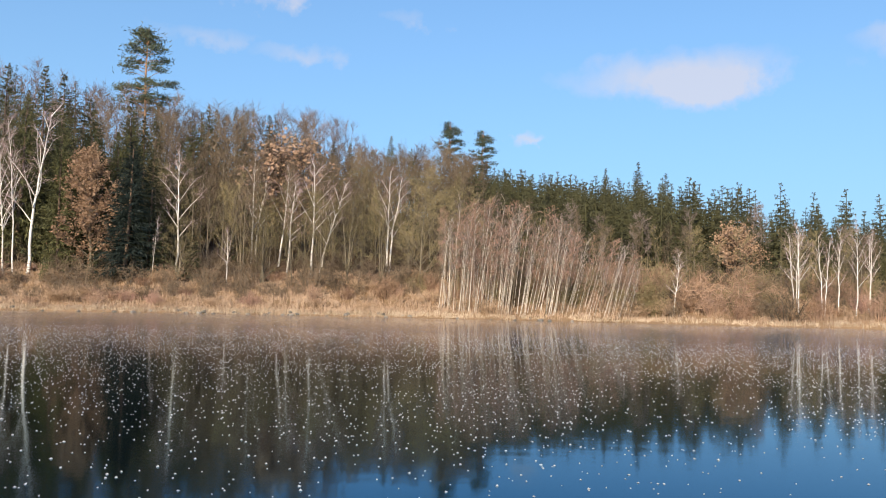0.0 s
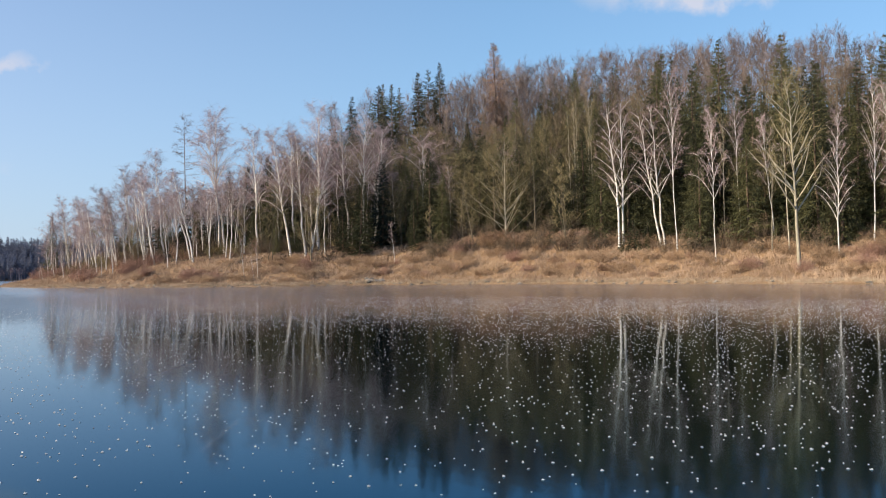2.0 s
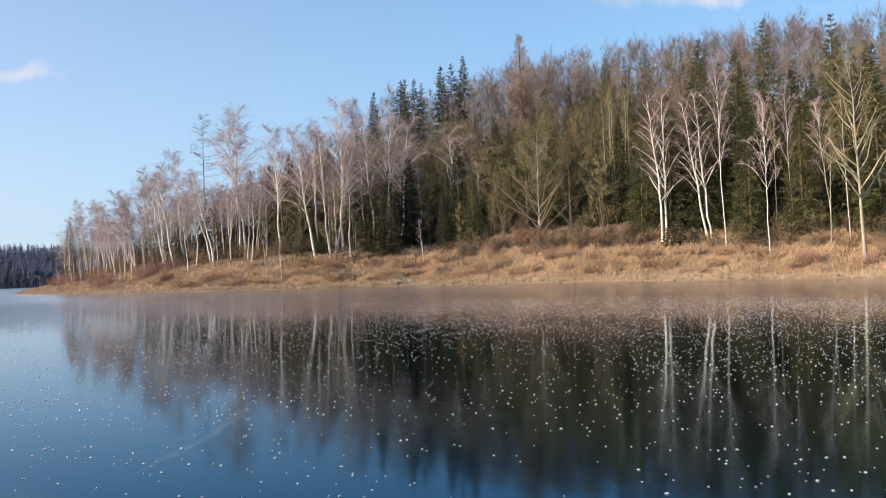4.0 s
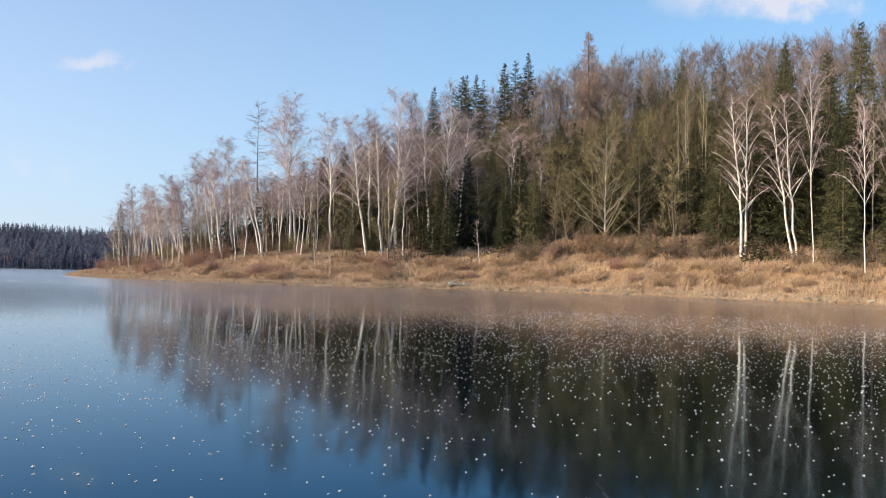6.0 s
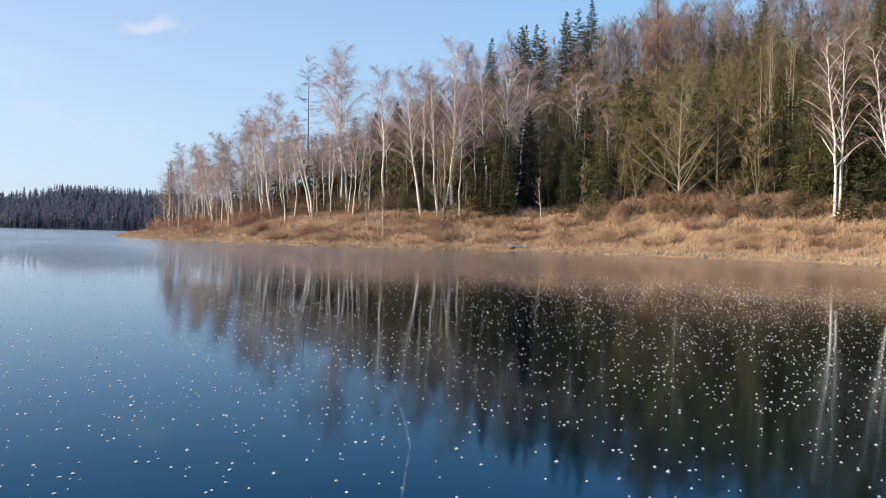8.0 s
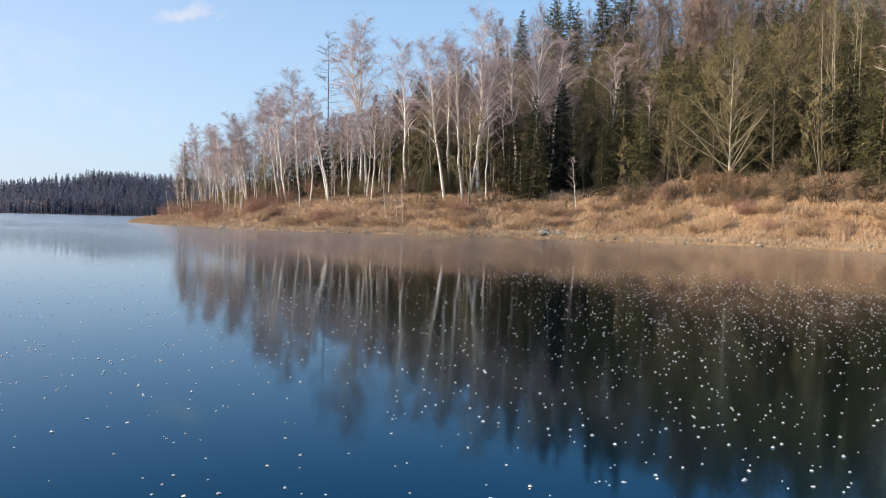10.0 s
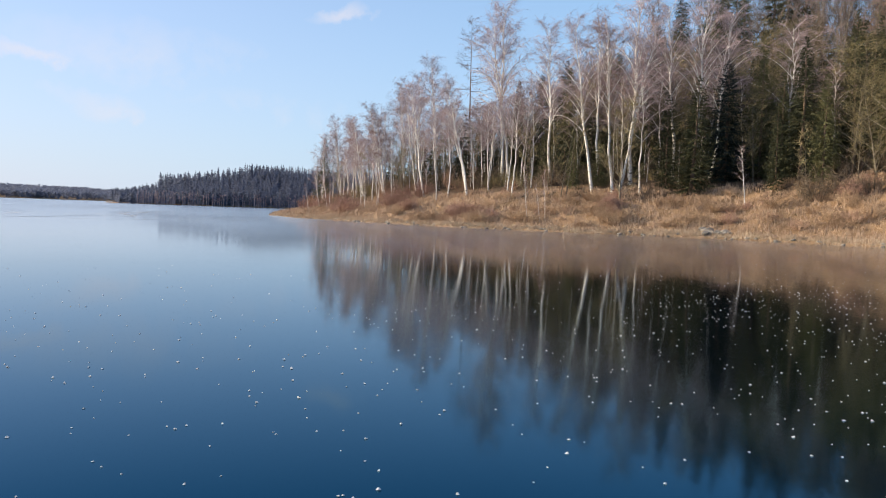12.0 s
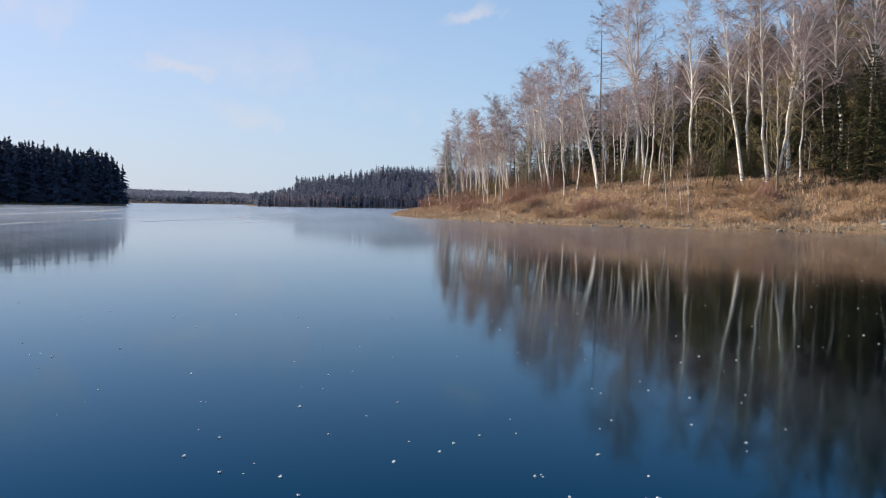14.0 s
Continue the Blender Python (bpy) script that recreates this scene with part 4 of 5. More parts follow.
def front_row(x, s, patch):
    """The edge of the wood, right behind the bank."""
    if -158 < x < -128 and s < 20 and random.random() < 0.8:
        return None, 0, 1
    if x < -146:
        return (WOOD_BIRCHES, rand(8, 12), 16) if random.random() < 0.45 else (POLES, rand(6, 9), 13)
    if x < -128:
        return random.choice(((WOOD_BIRCHES, rand(11, 16), 16), (WOOD_BIRCHES, rand(11, 16), 16), (POLES, rand(8, 12), 13), (SPRUCES, rand(5, 9), 22)))
    if x < -119:
        return random.choice(((WOOD_BIRCHES, rand(13, 18), 16), (POLES, rand(9, 14), 13), (SPRUCES, rand(8, 13), 22), (SPRUCES, rand(8, 13), 22), (OLIVES, rand(9, 13), 18)))
    if x < -86:
        return random.choice(((OLIVES, rand(10, 14), 18), (SPRUCES, rand(8, 13), 22), (SPRUCES, rand(10, 17), 22), (SPRUCES, rand(10, 17), 22), (SPRUCES, rand(8, 13), 22)))
    if x < -32:
        return (SPRUCES, rand(12, 20), 22) if patch > -0.25 else (OLIVES, rand(9, 14), 18)
    if x < 2:
        return random.choice(((OLIVES, rand(7, 12), 18), (POLES, rand(8, 12), 13), (BROWNS, rand(10, 14), 19)))
    if x < 26:
        return (None, 0, 1) if s < 20 else (BROWNS, rand(6, 9), 19)
    return random.choice(((POLES, rand(4.5, 7.5), 13), (OLIVES, rand(4, 6.5), 18), (BROWNS, rand(5, 7.5), 19)))


def middle_row(x, s, patch):
    if x < -150:
        return (WOOD_BIRCHES, rand(9, 12), 16) if random.random() < 0.7 else (FAR_BROWNS, rand(8, 12), 19)
    if x < -128:
        return (WOOD_BIRCHES, rand(12, 16), 16) if random.random() < (0.35 if s < 30 or x < -142 else 0.08) else ((FAR_BROWNS, rand(11, 15), 19) if patch < 0.1 else (FAR_SPRUCES, rand(8, 13), 22))
    if x < -112:
        return random.choice(((OLIVES, rand(13, 17), 18), (BROWNS, rand(14, 18), 19), (SPRUCES, rand(12, 17), 22), (SPRUCES, rand(12, 17), 22)))
    if x < -86:
        return random.choice(((BROWNS, rand(16, 20), 19), (SPRUCES, rand(14, 19), 22), (SPRUCES, rand(14, 19), 22), (OLIVES, rand(13, 16), 18)))
    if x < -32:
        return (SPRUCES, rand(15, 21), 22) if patch > 0.0 else (BROWNS, rand(14, 18), 19)
    if x < 6:
        return (BROWNS, rand(14, 19) if x < -18 else rand(11, 14), 19) if patch < 0.2 else (FAR_SPRUCES, rand(12, 16), 22)
    if s < 28 + (x - 6) * 0.25:
        return random.choice(((FAR_BROWNS, rand(6, 9), 19), (YOUNG_SPRUCES, rand(4, 7), 5)))
    return (SLOPE_SPRUCES, rand(9, 13), 13)


def back_row(x, s, patch):
    if x < -150 and s < 60:
        return FAR_BROWNS, rand(10, 14), 19
    if -104 < x < -32:
        return (FAR_SPRUCES, rand(16, 20), 22) if patch > 0.15 else (FAR_BROWNS, rand(15.5, 19), 19)
    if x < -32:
        return (FAR_SPRUCES, rand(15, 20), 22) if patch > 0.22 else (FAR_BROWNS, rand(16, 20), 19)
    if x < 0:
        return (FAR_SPRUCES, rand(12, 15), 22) if patch > 0.2 and x > -20 else (FAR_BROWNS, rand(15, 19) if x < -18 else rand(11, 14), 19)
    return SLOPE_SPRUCES, rand(9.5, 12.8) * (1 if x < 42 else 0.8), 13


def undergrowth(x, s, patch):
    if x > 0 and s < 22:
        return None, 0, 1
    if x < -126:
        return (SAPLINGS, rand(3, 6), 8)
    return (YOUNG_SPRUCES, rand(2.5, 6), 5) if patch > -0.1 else (POLES, rand(4, 8), 13)


grow_wood(40000, -192, 70, 10.5, 24, 2.75, front_row)
grow_wood(40000, -205, 110, 24, 48, 3.7, middle_row)
grow_wood(40000, -215, -95, 46, 105, 3.9, back_row)
grow_wood(30000, -95, 2, 48, 100, 5.2, back_row)
grow_wood(12000, -36, 5, 30, 70, 3.0, lambda x, s, patch: (BROWNS, rand(10, 14), 19) if patch < 0.3 else (SLOPE_SPRUCES, rand(9, 13), 13))
grow_wood(60000, 2, 150, 28, 112, 2.35, back_row)
grow_wood(9000, -34, 6, 15, 45, 2.1, lambda x, s, patch: random.choice(((POLES, rand(6, 11), 13), (BROWNS, rand(8, 13), 19), (OLIVES, rand(5, 9), 18))))
grow_wood(9000, -112, -34, 14, 40, 2.3, lambda x, s, patch: random.choice(((OLIVES, rand(7, 12), 18), (SPRUCES, rand(8, 14), 22), (SPRUCES, rand(7, 13), 22), (SPRUCES, rand(6, 10), 22))))
grow_wood(20000, -152, -116, 20, 55, 3.0, lambda x, s, patch: (SPRUCES, rand(13, 18), 22) if patch > -0.15 else (OLIVES, rand(12, 16), 18))
grow_wood(12000, -185, -112, 20, 42, 1.9, lambda x, s, patch: (WOOD_BIRCHES, rand(7, 13), 16) if random.random() < 0.12 else ((POLES, rand(5, 9), 13) if x < -150 and random.random() < 0.6 else (SLOPE_SPRUCES, rand(5, 11), 13)))
grow_wood(4000, -120, 60, 12, 30, 1.8, undergrowth)
grow_wood(9000, -192, -154, 7, 17, 1.5, lambda x, s, patch: random.choice(((SAPLINGS, rand(4, 7), 8), (WOOD_BIRCHES, rand(7, 11), 16), (BUSHES, rand(1.8, 3.2), 3), (BUSHES, rand(1.8, 3.2), 3))))
grow_wood(14000, -190, -120, 17, 45, 1.5, lambda x, s, patch: random.choice(((SAPLINGS, rand(3, 6), 8), (BUSHES, rand(1.8, 3.5), 3), (BUSHES, rand(1.8, 3.5), 3), (SLOPE_SPRUCES, rand(2, 5), 13))))

grow_wood(16000, -112, -34, 9.5, 24, 1.5, lambda x, s, patch: (BUSHES, rand(1.6, 4.0), 3) if patch < 0.25 else (YOUNG_SPRUCES, rand(1.5, 4.5), 5), clear=False)
grow_wood(16000, -46, 4, 4.5, 22, 1.6, lambda x, s, patch: (BUSHES, rand(1.0, 2.2) if s < 8 else rand(1.6, 3.8), 3), clear=False)
grow_wood(16000, 0, 66, 1.5, 20, 1.6, lambda x, s, patch: (None, 0, 1) if x < 18 and s < 5 else (BUSHES, rand(2.0, 4.0), 3), clear=False)
grow_wood(9000, -198, -150, 18, 60, 2.4, lambda x, s, patch: random.choice(((OLIVES, rand(6, 9), 18), (SLOPE_SPRUCES, rand(5, 9), 13), (FAR_BROWNS, rand(7, 10), 19))))
grow_wood(9000, -136, -110, 15, 42, 2.6, lambda x, s, patch: (FAR_SPRUCES, rand(8, 13), 22))
grow_wood(4000, -150, -122, 55, 80, 3.0, lambda x, s, patch: (FAR_BROWNS, rand(18, 22), 19))

# shrubs of the bank
random.seed(5)
SHRUBS = [shrub("shrub", 1.5, 1.5, TAN_TWIG, 80, 10), shrub("shrub", 1.9, 2.6, RED_TWIG, 90, 14, 0.011), shrub("shrub", 1.2, 1.1, LARCH_TWIG, 60), shrub("shrub", 1.8, 1.3, TAN_TWIG, 90, 10)]
for p in SHRUBS:
    tagged(p, "low leafless brown shrub on the grassy bank", "shrub", "shrubs of the bank")
for i in range(300):
    for _ in range(80):
        x, y = rand(-180, 60) if i < 130 else (rand(-48, 62) if i < 190 else rand(-135, -45)), rand(12, 100)
        s = float(inland(np.array([x]), np.array([y]))[0])
        if 1.8 < s < 14:
            break
    if x < -140 and i % 2:
        continue
    kind = 1 if x < -140 or i % 7 == 0 else (0, 3, 2, 3)[i % 4]
    plant(SHRUBS[kind], x, y, rand(0.5, 1.2) * (1.2 if x < -140 else (1.0 if kind != 1 else 0.7)), wide=rand(0.9, 1.4))
set_out()


# ---- grass, stones, frost ----
def blades(name, amount, mat, seed, near=15.0, tall_most=0.75):
    """Tussocks of dry grass all over the bank."""
    rng = np.random.default_rng(seed)
    x, y = rng.uniform(-192, 75, amount * int(135 / near)), rng.uniform(10, 100, amount * int(135 / near))
    s = inland(x, y)
    keep = (s > 0.05) & (s < near) & (rng.random(s.shape) < np.where(s < 1.5, 1.0, 0.55) * np.interp(x, [-4, 6], [1.0, 0.4]))
    x, y, s = x[keep][:amount], y[keep][:amount], s[keep][:amount]
    per = 12
    x, y, s = np.repeat(x, per), np.repeat(y, per), np.repeat(s, per)
    x, y = x + rng.normal(0, 0.16, x.shape), y + rng.normal(0, 0.16, x.shape)
    z = height(x, y) - 0.05
    tall = rng.uniform(0.25, tall_most, x.shape) * np.where(s < 1.5, 0.75, 1.0)
    a = rng.uniform(0, 6.28, x.shape)
    bend = rng.uniform(0.1, 0.6, x.shape) * tall
    w = 0.025
    v0 = np.stack([x + w * np.sin(a), y - w * np.cos(a), z], 1)
    v1 = np.stack([x - w * np.sin(a), y + w * np.cos(a), z], 1)
    v2 = np.stack([x + bend * np.cos(a), y + bend * np.sin(a), z + tall], 1)
    verts = np.stack([v0, v1, v2], 1).reshape(-1, 3)
    data = bpy.data.meshes.new(name)
    data.from_pydata(verts.tolist(), [], np.arange(len(verts)).reshape(-1, 3).tolist())
    data.materials.append(mat)
    return data


tagged(new("grass", blades("grass", 19000, DRY_GRASS, 4)), "dry straw-coloured grass tussocks covering the bank", "grass", kind="stuff")


STRAW = material("pale_straw", (0.32, 0.25, 0.17), (0.62, 0.50, 0.37), 0.2, 0.9, fine=1.0, per_piece=0.2, world_space=True)
tagged(new("shore_straw", blades("shore_straw", 4200, STRAW, 14, 0.9, 0.5)), "pale flattened straw along the waterline", "straw", kind="stuff")


def stone(name, seed):
    random.seed(seed)
    bm = bmesh.new()
    bmesh.ops.create_icosphere(bm, subdivisions=2, radius=1)
    for v in bm.verts:
        v.co *= 1 + 0.35 * noise.noise(v.co * 1.3 + Vector((seed * 7, 0, 0)))
        v.co.z *= 0.65
    data = bpy.data.meshes.new(name)
    bm.to_mesh(data)
    bm.free()
    data.materials.append(STONE)
    return tagged(new(name, data), "pale grey stone at the water's edge", "stone", "stones along the waterline")


random.seed(9)
STONES = [stone("stone", k) for k in range(4)]
random.seed(21)
spots = []
for k in range(24):
    u = random.random()
    spots.append((-108.9 + 1.3 * u + rand(-0.5, 0.5), 55.9 + 2.2 * u + rand(-0.4, 0.4), rand(0.16, 0.42)))
for _ in range(150):
    k = random.choice(range(5, 17))
    (ax, ay), (bx, by) = SHORE[k], SHORE[k + 1]
    u = random.random()
    spots.append((ax + (bx - ax) * u + rand(-0.5, 0.5), ay + (by - ay) * u + rand(-0.4, 0.5), rand(0.08, 0.26)))
for i, (x, y, r) in enumerate(spots):
    m = Matrix.Translation((x, y, max(0, ground_at(x, y)) + r * 0.2)) @ Matrix.Rotation(rand(0, 6.28), 4, "Z") @ Matrix.Diagonal((r * rand(0.9, 1.5), r, r, 1))
    PLACES.setdefault("stone%d" % (i % 4), (STONES[i % 4], []))[1].append(m)
for k in range(4):
    proto, places = PLACES["stone%d" % k]
    for m in places[1:]:
        copy_thing(proto, m)
    proto.matrix_basis = places[0]


def frost_specks(amount, seed):
    """White bubbles and frost flowers frozen on the ice, in drifts."""
    rng = np.random.default_rng(seed)
    x, y = rng.uniform(-85, 45, amount), rng.uniform(-4, 64, amount)
    drift = np.array([noise.noise(Vector((a * 0.06, b * 0.06, 1))) + 0.8 * noise.noise(Vector((a * 0.28, b * 0.28, 5))) for a, b in zip(x.tolist(), y.tolist())])
    out = -inland(x, y)
    dens = (0.65 + 0.5 * drift) * np.interp(x, [-60, -40, -14, -4], [0.6, 0.9, 0.9, 0.7]) * np.clip((y + 0.5 * x + 6) / 10, np.interp(x, [-58, -52, -46, -34, -28], [0.0, 0.05, 0.14, 0.3, 0.65]), 1) * np.clip((np.hypot(x - 1, y) - 2) / 10, 0.35, 1) * np.clip((out - np.interp(x, [-60, -10], [46, 32])) / 12, 0.02, 1)
    keep = (out > 4) & (rng.random(x.shape) < dens)
    x, y = x[keep], y[keep]
    r = 0.0085 + 0.0095 * rng.random(x.shape) ** 2
    k = 5
    turn = rng.uniform(0, 6.28, x.shape)
    verts = np.zeros((len(x), k + 2, 3))
    for j in range(k):
        q = r * rng.uniform(0.75, 1.2, x.shape)
        verts[:, j] = np.stack([x + q * np.cos(turn + 6.283 * j / k), y + q * np.sin(turn + 6.283 * j / k), r * rng.uniform(0.1, 0.3, x.shape)], 1)
    verts[:, k] = np.stack([x + r * rng.uniform(-0.4, 0.4, x.shape), y + r * rng.uniform(-0.4, 0.4, x.shape), r * rng.uniform(0.7, 1.1, x.shape)], 1)
    verts[:, k + 1] = np.stack([x, y, 0 * x - 0.002], 1)
    base = np.arange(len(x))[:, None, None] * (k + 2)
    fan = np.array([(j, (j + 1) % k, k) for j in range(k)] + [((j + 1) % k, j, k + 1) for j in range(k)])[None]
    data = bpy.data.meshes.new("frost_flowers")
    data.from_pydata(verts.reshape(-1, 3).tolist(), [], (base + fan).reshape(-1, 3).tolist())
    data.materials.append(FROST)
    return data


tagged(new("frost_flowers", frost_specks(340000, 8)), "small white frost specks scattered over the ice", "frost", kind="stuff")


# ---- cracks and drifted snow on the ice ----
def thin_material(name, colour, cover):
    """Frost so thin that the ice shows through."""
    mat = material(name, tuple(0.75 * c for c in colour), colour, 4.0, 0.8, per_thing=0)
    tree = mat.node_tree
    n, link = tree.nodes.new, tree.links.new
    tex, ramp = n("ShaderNodeTexNoise"), n("ShaderNodeMapRange")
    tex.inputs["Scale"].default_value, tex.inputs["Detail"].default_value = 6.0, 5
    link(n("ShaderNodeNewGeometry").outputs["Position"], tex.inputs["Vector"])
    ramp.inputs["From Min"].default_value, ramp.inputs["From Max"].default_value, ramp.inputs["To Max"].default_value = 0.3, 0.75, cover
    link(tex.outputs["Fac"], ramp.inputs["Value"])
    link(ramp.outputs[0], tree.nodes["Principled BSDF"].inputs["Alpha"])
    return mat


CRACK = thin_material("crack_frost", (0.8, 0.85, 0.9), 0.17)
FAINT = thin_material("faint_frost", (0.75, 0.82, 0.9), 0.1)
DRIFT = thin_material("drifted_snow", (0.85, 0.87, 0.9), 0.6)


def streak(name, points, width, mat, label, category, z=0.004, rough=0.35):
    """A flat ragged band along a line on the ice, closing to a point at both ends."""
    fine = []
    for (ax, ay), (bx, by) in zip(points, points[1:]):
        d = math.hypot(bx - ax, by - ay)
        steps = max(2, int(d / max(width * 2, 0.12)))
        fine += [Vector((ax + (bx - ax) * i / steps, ay + (by - ay) * i / steps, z)) for i in range(steps)]
    fine.append(Vector((*points[-1], z)))
    shape = Shape()
    for i, p in enumerate(fine):
        ahead = (fine[min(i + 1, len(fine) - 1)] - fine[max(i - 1, 0)]).normalized()
        side = Vector((-ahead.y, ahead.x, 0))
        w = width * 0.5 * min(1, 4 * i / len(fine) + 0.1, 4 * (len(fine) - 1 - i) / len(fine) + 0.1)
        p = p + side * random.gauss(0, width * rough)
        shape.verts += [p + side * w * rand(0.4, 1.3), p - side * w * rand(0.4, 1.3)]
        if i:
            k = 2 * i
            shape.faces.append((k - 2, k - 1, k + 1, k))
    return tagged(new(name, shape.mesh(name, mat)), label, category)


random.seed(31)
THIN = "thin white crack line in the dark ice"
streak("ice_crack", [(-18.6, 8.3), (-18.0, 8.0), (-16.9, 7.2), (-16.3, 6.9), (-15.6, 6.9), (-15.0, 6.9), (-14, 7.1)], 0.03, CRACK, THIN, "crack")
streak("ice_crack", [(-14.4, 2.8), (-15.6, 3.8), (-16.6, 4.4), (-17.5, 4.9), (-18.3, 5.5)], 0.13, FAINT, "broad frosted crack in the dark ice", "crack", rough=0.08)
streak("ice_crack", [(-17.5, 6.0), (-16.6, 6.6), (-15.6, 7.1)], 0.03, CRACK, THIN, "crack")
streak("ice_crack", [(-28.8, 10.1), (-27.6, 9.7), (-26.3, 9.3), (-25.4, 9.0), (-24.3, 8.5), (-23.2, 8.1), (-22.3, 7.7), (-21.1, 6.9), (-19.9, 6.3)], 0.02, CRACK, THIN, "crack", rough=0.15)
streak("ice_crack", [(-8.9, 2.5), (-9.4, 2.8), (-9.9, 3.1), (-10.6, 3.5)], 0.035, CRACK, "short frosted crack in the dark ice", "crack")
RIDGE_LABEL = "narrow line of snow along a ridge in the ice"
for line, w in (([(-16.5, 49.8), (-12.0, 50.0)], 0.3), ([(-11.5, 48.2), (-5.6, 47.2)], 0.25), ([(-0.3, 44.8), (1.5, 42.3)], 0.25)):
    streak("snow_ridge", line, w, DRIFT, RIDGE_LABEL, "snow line")
for line, w in (([(-78, -14), (-84, -12.7), (-93, -10.7), (-112, -11.3), (-135, -14)], 1.6), ([(-112, -40), (-121, -36), (-131, -29), (-170, -34), (-226, -48)], 4.5),
                ([(-140, -70), (-170, -62), (-230, -64), (-300, -78)], 6.0), ([(-250, -190), (-300, -142), (-335, -112)], 24), ([(-130, -45), (-160, -66), (-215, -86)], 9), ([(-1000, -400), (-1200, -250), (-1330, -140)], 40), ([(-68, -12), (-74, -9), (-84, -8.5)], 0.6), ([(-120, 0), (-150, -6), (-190, -4)], 1.2), ([(-105, -6), (-111, 1.1), (-120, 5), (-124, 10), (-129, 14)], 1.1)):
    streak("snow_drift", line, w, DRIFT, "thin drift of snow lying on the lake ice", "snow", 0.006, 0.2)


DARK_ICE = material("dark_ice", (0.05, 0.06, 0.07), (0.10, 0.115, 0.13), 1.0, 0.5, per_thing=0)
streak("ice_crack", [(-106, -8), (-112, -6.0), (-119, -5.2), (-125, -3.2), (-124, 0.7)], 0.45, DARK_ICE, "dark refrozen crack across the pale ice", "crack", 0.007, 0.15)


# rough frosted ice in front of the dark wood
def ice_patch(edge, cover, name):
    """A flat patch of frost with a ragged rim."""
    rim = Shape()
    for (ax, ay), (bx, by) in zip(edge, edge[1:] + edge[:1]):
        d = math.hypot(bx - ax, by - ay)
        for i in range(8):
            rim.verts.append(Vector((ax + (bx - ax) * i / 8 + random.gauss(0, 0.02 * d), ay + (by - ay) * i / 8 + random.gauss(0, 0.02 * d), 0.003)))
    rim.faces.append(tuple(range(len(rim.verts))))
    return tagged(new("frosted_ice", rim.mesh("frosted_ice", thin_material(name, (0.62, 0.66, 0.72), cover))), "dull frosted patch of rough lake ice", "ice patch")


ice_patch([(-104, -16), (-118, -13), (-150, -24), (-250, -58), (-372, -95), (-345, -138), (-295, -186), (-225, -250), (-150, -160), (-112, -60)], 0.42, "frosted_skin")
ice_patch([(-60, 3), (-68, 3.2), (-78, 1), (-84, -3), (-82, -12), (-72, -12), (-62, -5)], 0.14, "thin_frosted_skin")
ice_patch([(-86, -2), (-96, -5), (-108, -9), (-106, -22), (-92, -16), (-86, -10)], 0.10, "faint_frosted_skin")


# ---- far shores ----
def far_wood(name, label, line, depth, talls, step, slope, mat, seed, sprays=40, stout=1.0, peaked=True, taper=1.0, leaf=0.26):
    """A far wood: rows of ragged conifers behind a shoreline, on a rising ground."""
    rng = np.random.default_rng(seed)
    shape = Shape()
    pts = [Vector((x, y, 0)) for x, y in line]
    for part_no, (a, b) in enumerate(zip(pts, pts[1:])):
        across = Vector((-(b - a).y, (b - a).x, 0)).normalized()
        for row in range(int(depth / step)):
            for k in range(-2, max(1, int((b - a).length / step)) + (2 if part_no < len(pts) - 2 else 0)):
                p = a.lerp(b, (k + rng.random()) * step / (b - a).length) + across * (row * step + rng.uniform(0, step) + 2)
                tall = talls[0] + (talls[1] - talls[0]) * (part_no + min(1, k * step / (b - a).length)) / (len(pts) - 1)
                h = tall * (0.88 + 0.16 * rng.random() ** 2)
                along = part_no + min(1, max(0, k * step / (b - a).length))
                z0 = (row + 0.5) * step * slope * min(1, 0.12 + along * taper)
                w = max(3.0, h * rng.uniform(0.16, 0.22)) * stout
                foot = Vector((p.x, p.y, z0 - 0.5))
                shape.spike(foot, foot + Vector((0, 0, h * 0.97)), w * 0.12)
                for _ in range(sprays):
                    u = 0.06 + 0.92 * rng.random() ** 0.9
                    an, q = rng.random() * 6.283, w * ((1 - u) ** 0.75 if peaked else math.sqrt(max(0.05, 1 - (2 * u - 1) ** 2))) * rng.uniform(0.6, 1.2)
                    inner = foot + Vector((0, 0, h * u + 0.5))
                    tip = inner + Vector((q * math.cos(an), q * math.sin(an), -0.25 * q if peaked else 0.6 * q))
                    shape.sliver(inner, tip, w * leaf)
    return tagged(new(name, shape.mesh(name, mat)), label, "wood", kind="stuff")


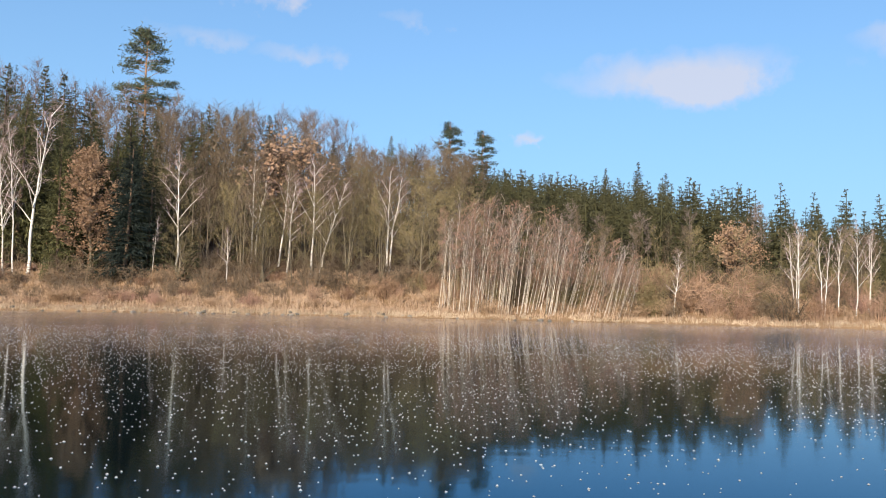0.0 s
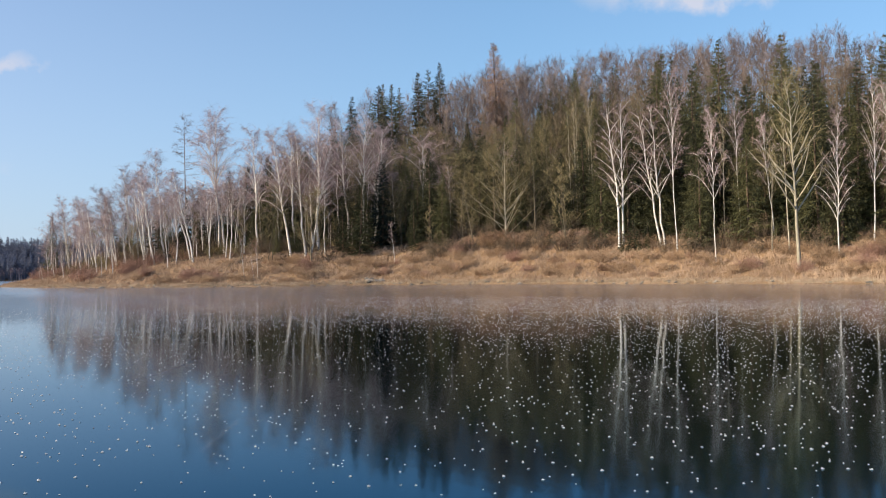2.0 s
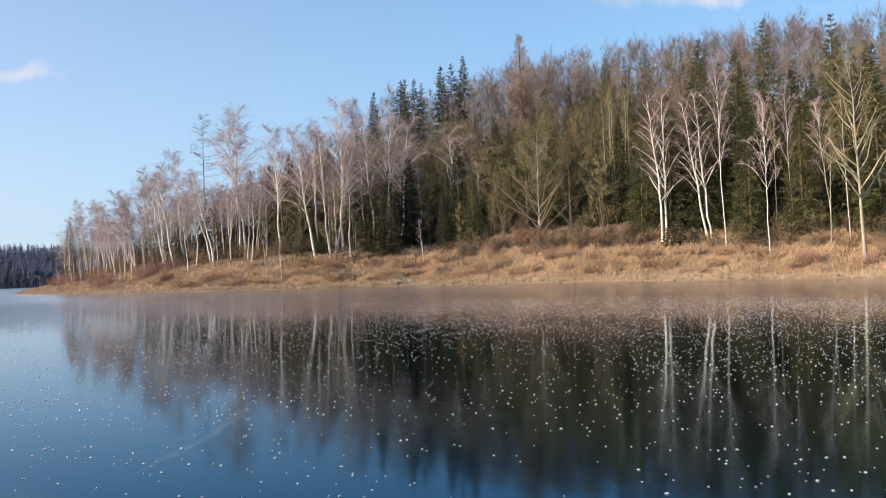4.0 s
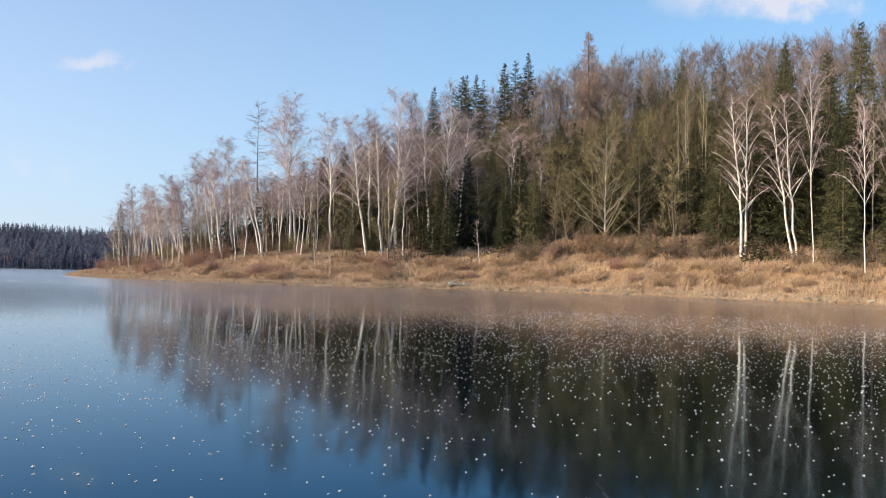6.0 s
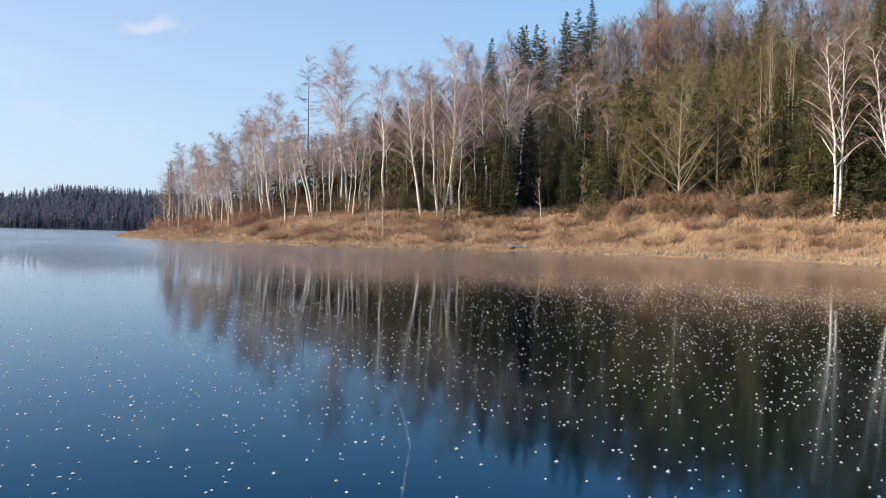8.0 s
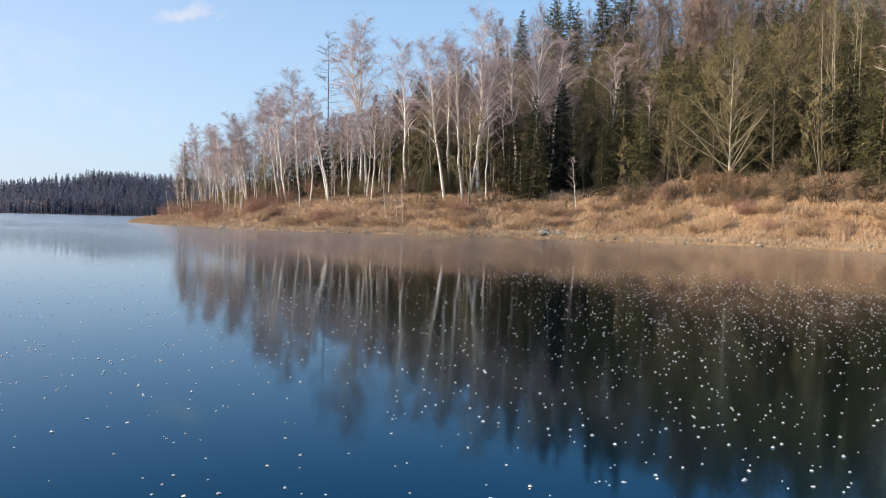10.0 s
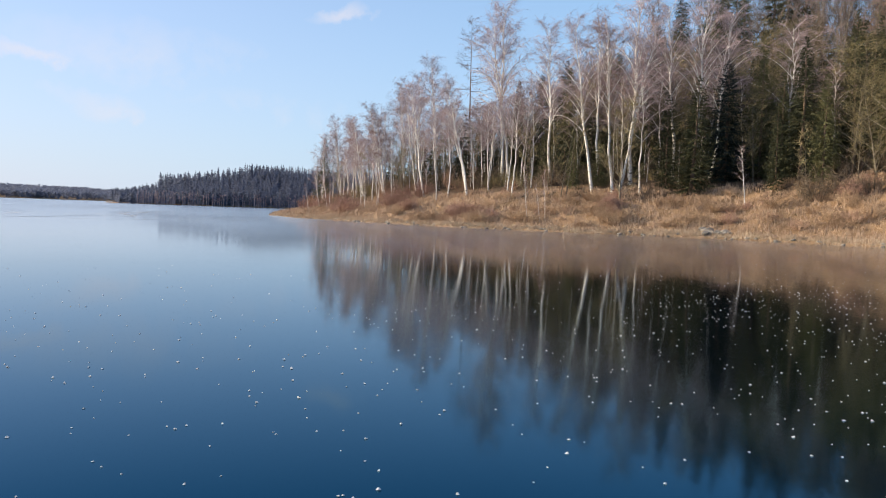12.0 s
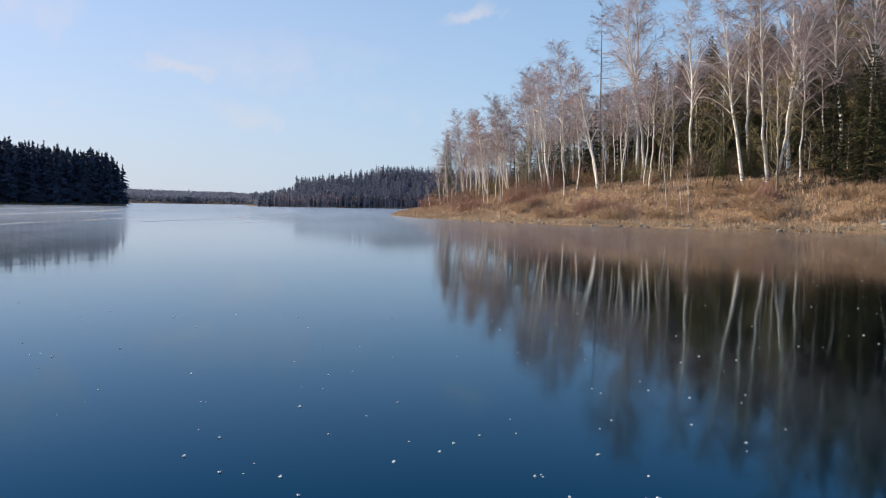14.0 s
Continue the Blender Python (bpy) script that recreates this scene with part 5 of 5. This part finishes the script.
def far_land(name, line, depth, slope, mat, rise=None):
    shape = Shape()
    n_pts = len(line)
    pts = [Vector((x, y, 0)) for x, y in line]
    for i, p in enumerate(pts):
        d = pts[min(i + 1, n_pts - 1)] - pts[max(i - 1, 0)]
        across = Vector((-d.y, d.x, 0)).normalized()
        shape.verts += [p + Vector((0, 0, -0.4)), p + across * 3 + Vector((0, 0, 0.6)), p + across * depth + Vector((0, 0, depth * slope * (rise[i] if rise else 1))), p + across * depth * 3 + Vector((0, 0, -1))]
    for i in range(n_pts - 1):
        for k in range(3):
            a = i * 4 + k
            shape.faces.append((a, a + 4, a + 5, a + 1))
    return tagged(new(name, shape.mesh(name, mat)), "low far shore with pale edge", "shore", kind="structure")


LEFT = [(-150, -330), (-230, -260), (-300, -190), (-350, -140), (-374, -97)]
FAR = [(-640, -105), (-585, -74), (-600, -20), (-640, 60), (-720, 160), (-800, 300)]
RIDGE = [(-1100, -480), (-1250, -300), (-1400, -150), (-1500, 100)]


far_land("far_shore", LEFT, 60, 0.12, SOIL)
far_wood("spruce_wood", "dark backlit spruce wood on the far shore, bluish haze in its colour", LEFT, 30, (36, 17), 3.0, 0.25, HAZED_NEEDLES, 3, 110, 1.6, True, 9.0, 0.13)
far_land("far_shore", FAR, 120, 0.15, SOIL, (0.0, 0.15, 0.75, 1, 1.15, 1.3))
# hill and ridge woods take the colour with the haze painted in
far_wood("distant_wood", "distant wood on a low hill, blue-grey haze put into its colour", FAR[1:], 110, (9, 19), 4.4, 0.22, HAZED_WOOD, 4, 90, 1.3, True, 0.5, 0.085)
far_land("far_shore", RIDGE, 300, 0.05, SOIL)
far_wood("ridge_wood", "wooded ridge at the lake's end, coloured pale blue to stand for haze", RIDGE, 260, (11, 11), 11, 0.05, HAZED_WOOD, 6, 34, 2.2, False, 9.0, 0.11)

# a fringe of pale bare birches along the far shore
random.seed(77)
fringe = Shape()
for (ax, ay), (bx, by) in zip(FAR[1:4], FAR[2:5]):
    for _ in range(90):
        u = random.random()
        foot = Vector((ax + (bx - ax) * u - rand(-3, 2), ay + (by - ay) * u, 0.2))
        tall = rand(5, 10)
        top_at = foot + Vector((rand(-0.6, 0.6), rand(-0.6, 0.6), tall))
        fringe.spike(foot, top_at, 0.22)
        for _ in range(12):
            q = foot.lerp(top_at, rand(0.35, 0.95))
            fringe.sliver(q, q + around(rand(0, 6.28), rand(0.4, 1.3)) * rand(1, 2.2), 0.09)
tagged(new("far_birches", fringe.mesh("far_birches", BIRCH_TWIG)), "pale bare birches along the far shore", "trees", kind="stuff")
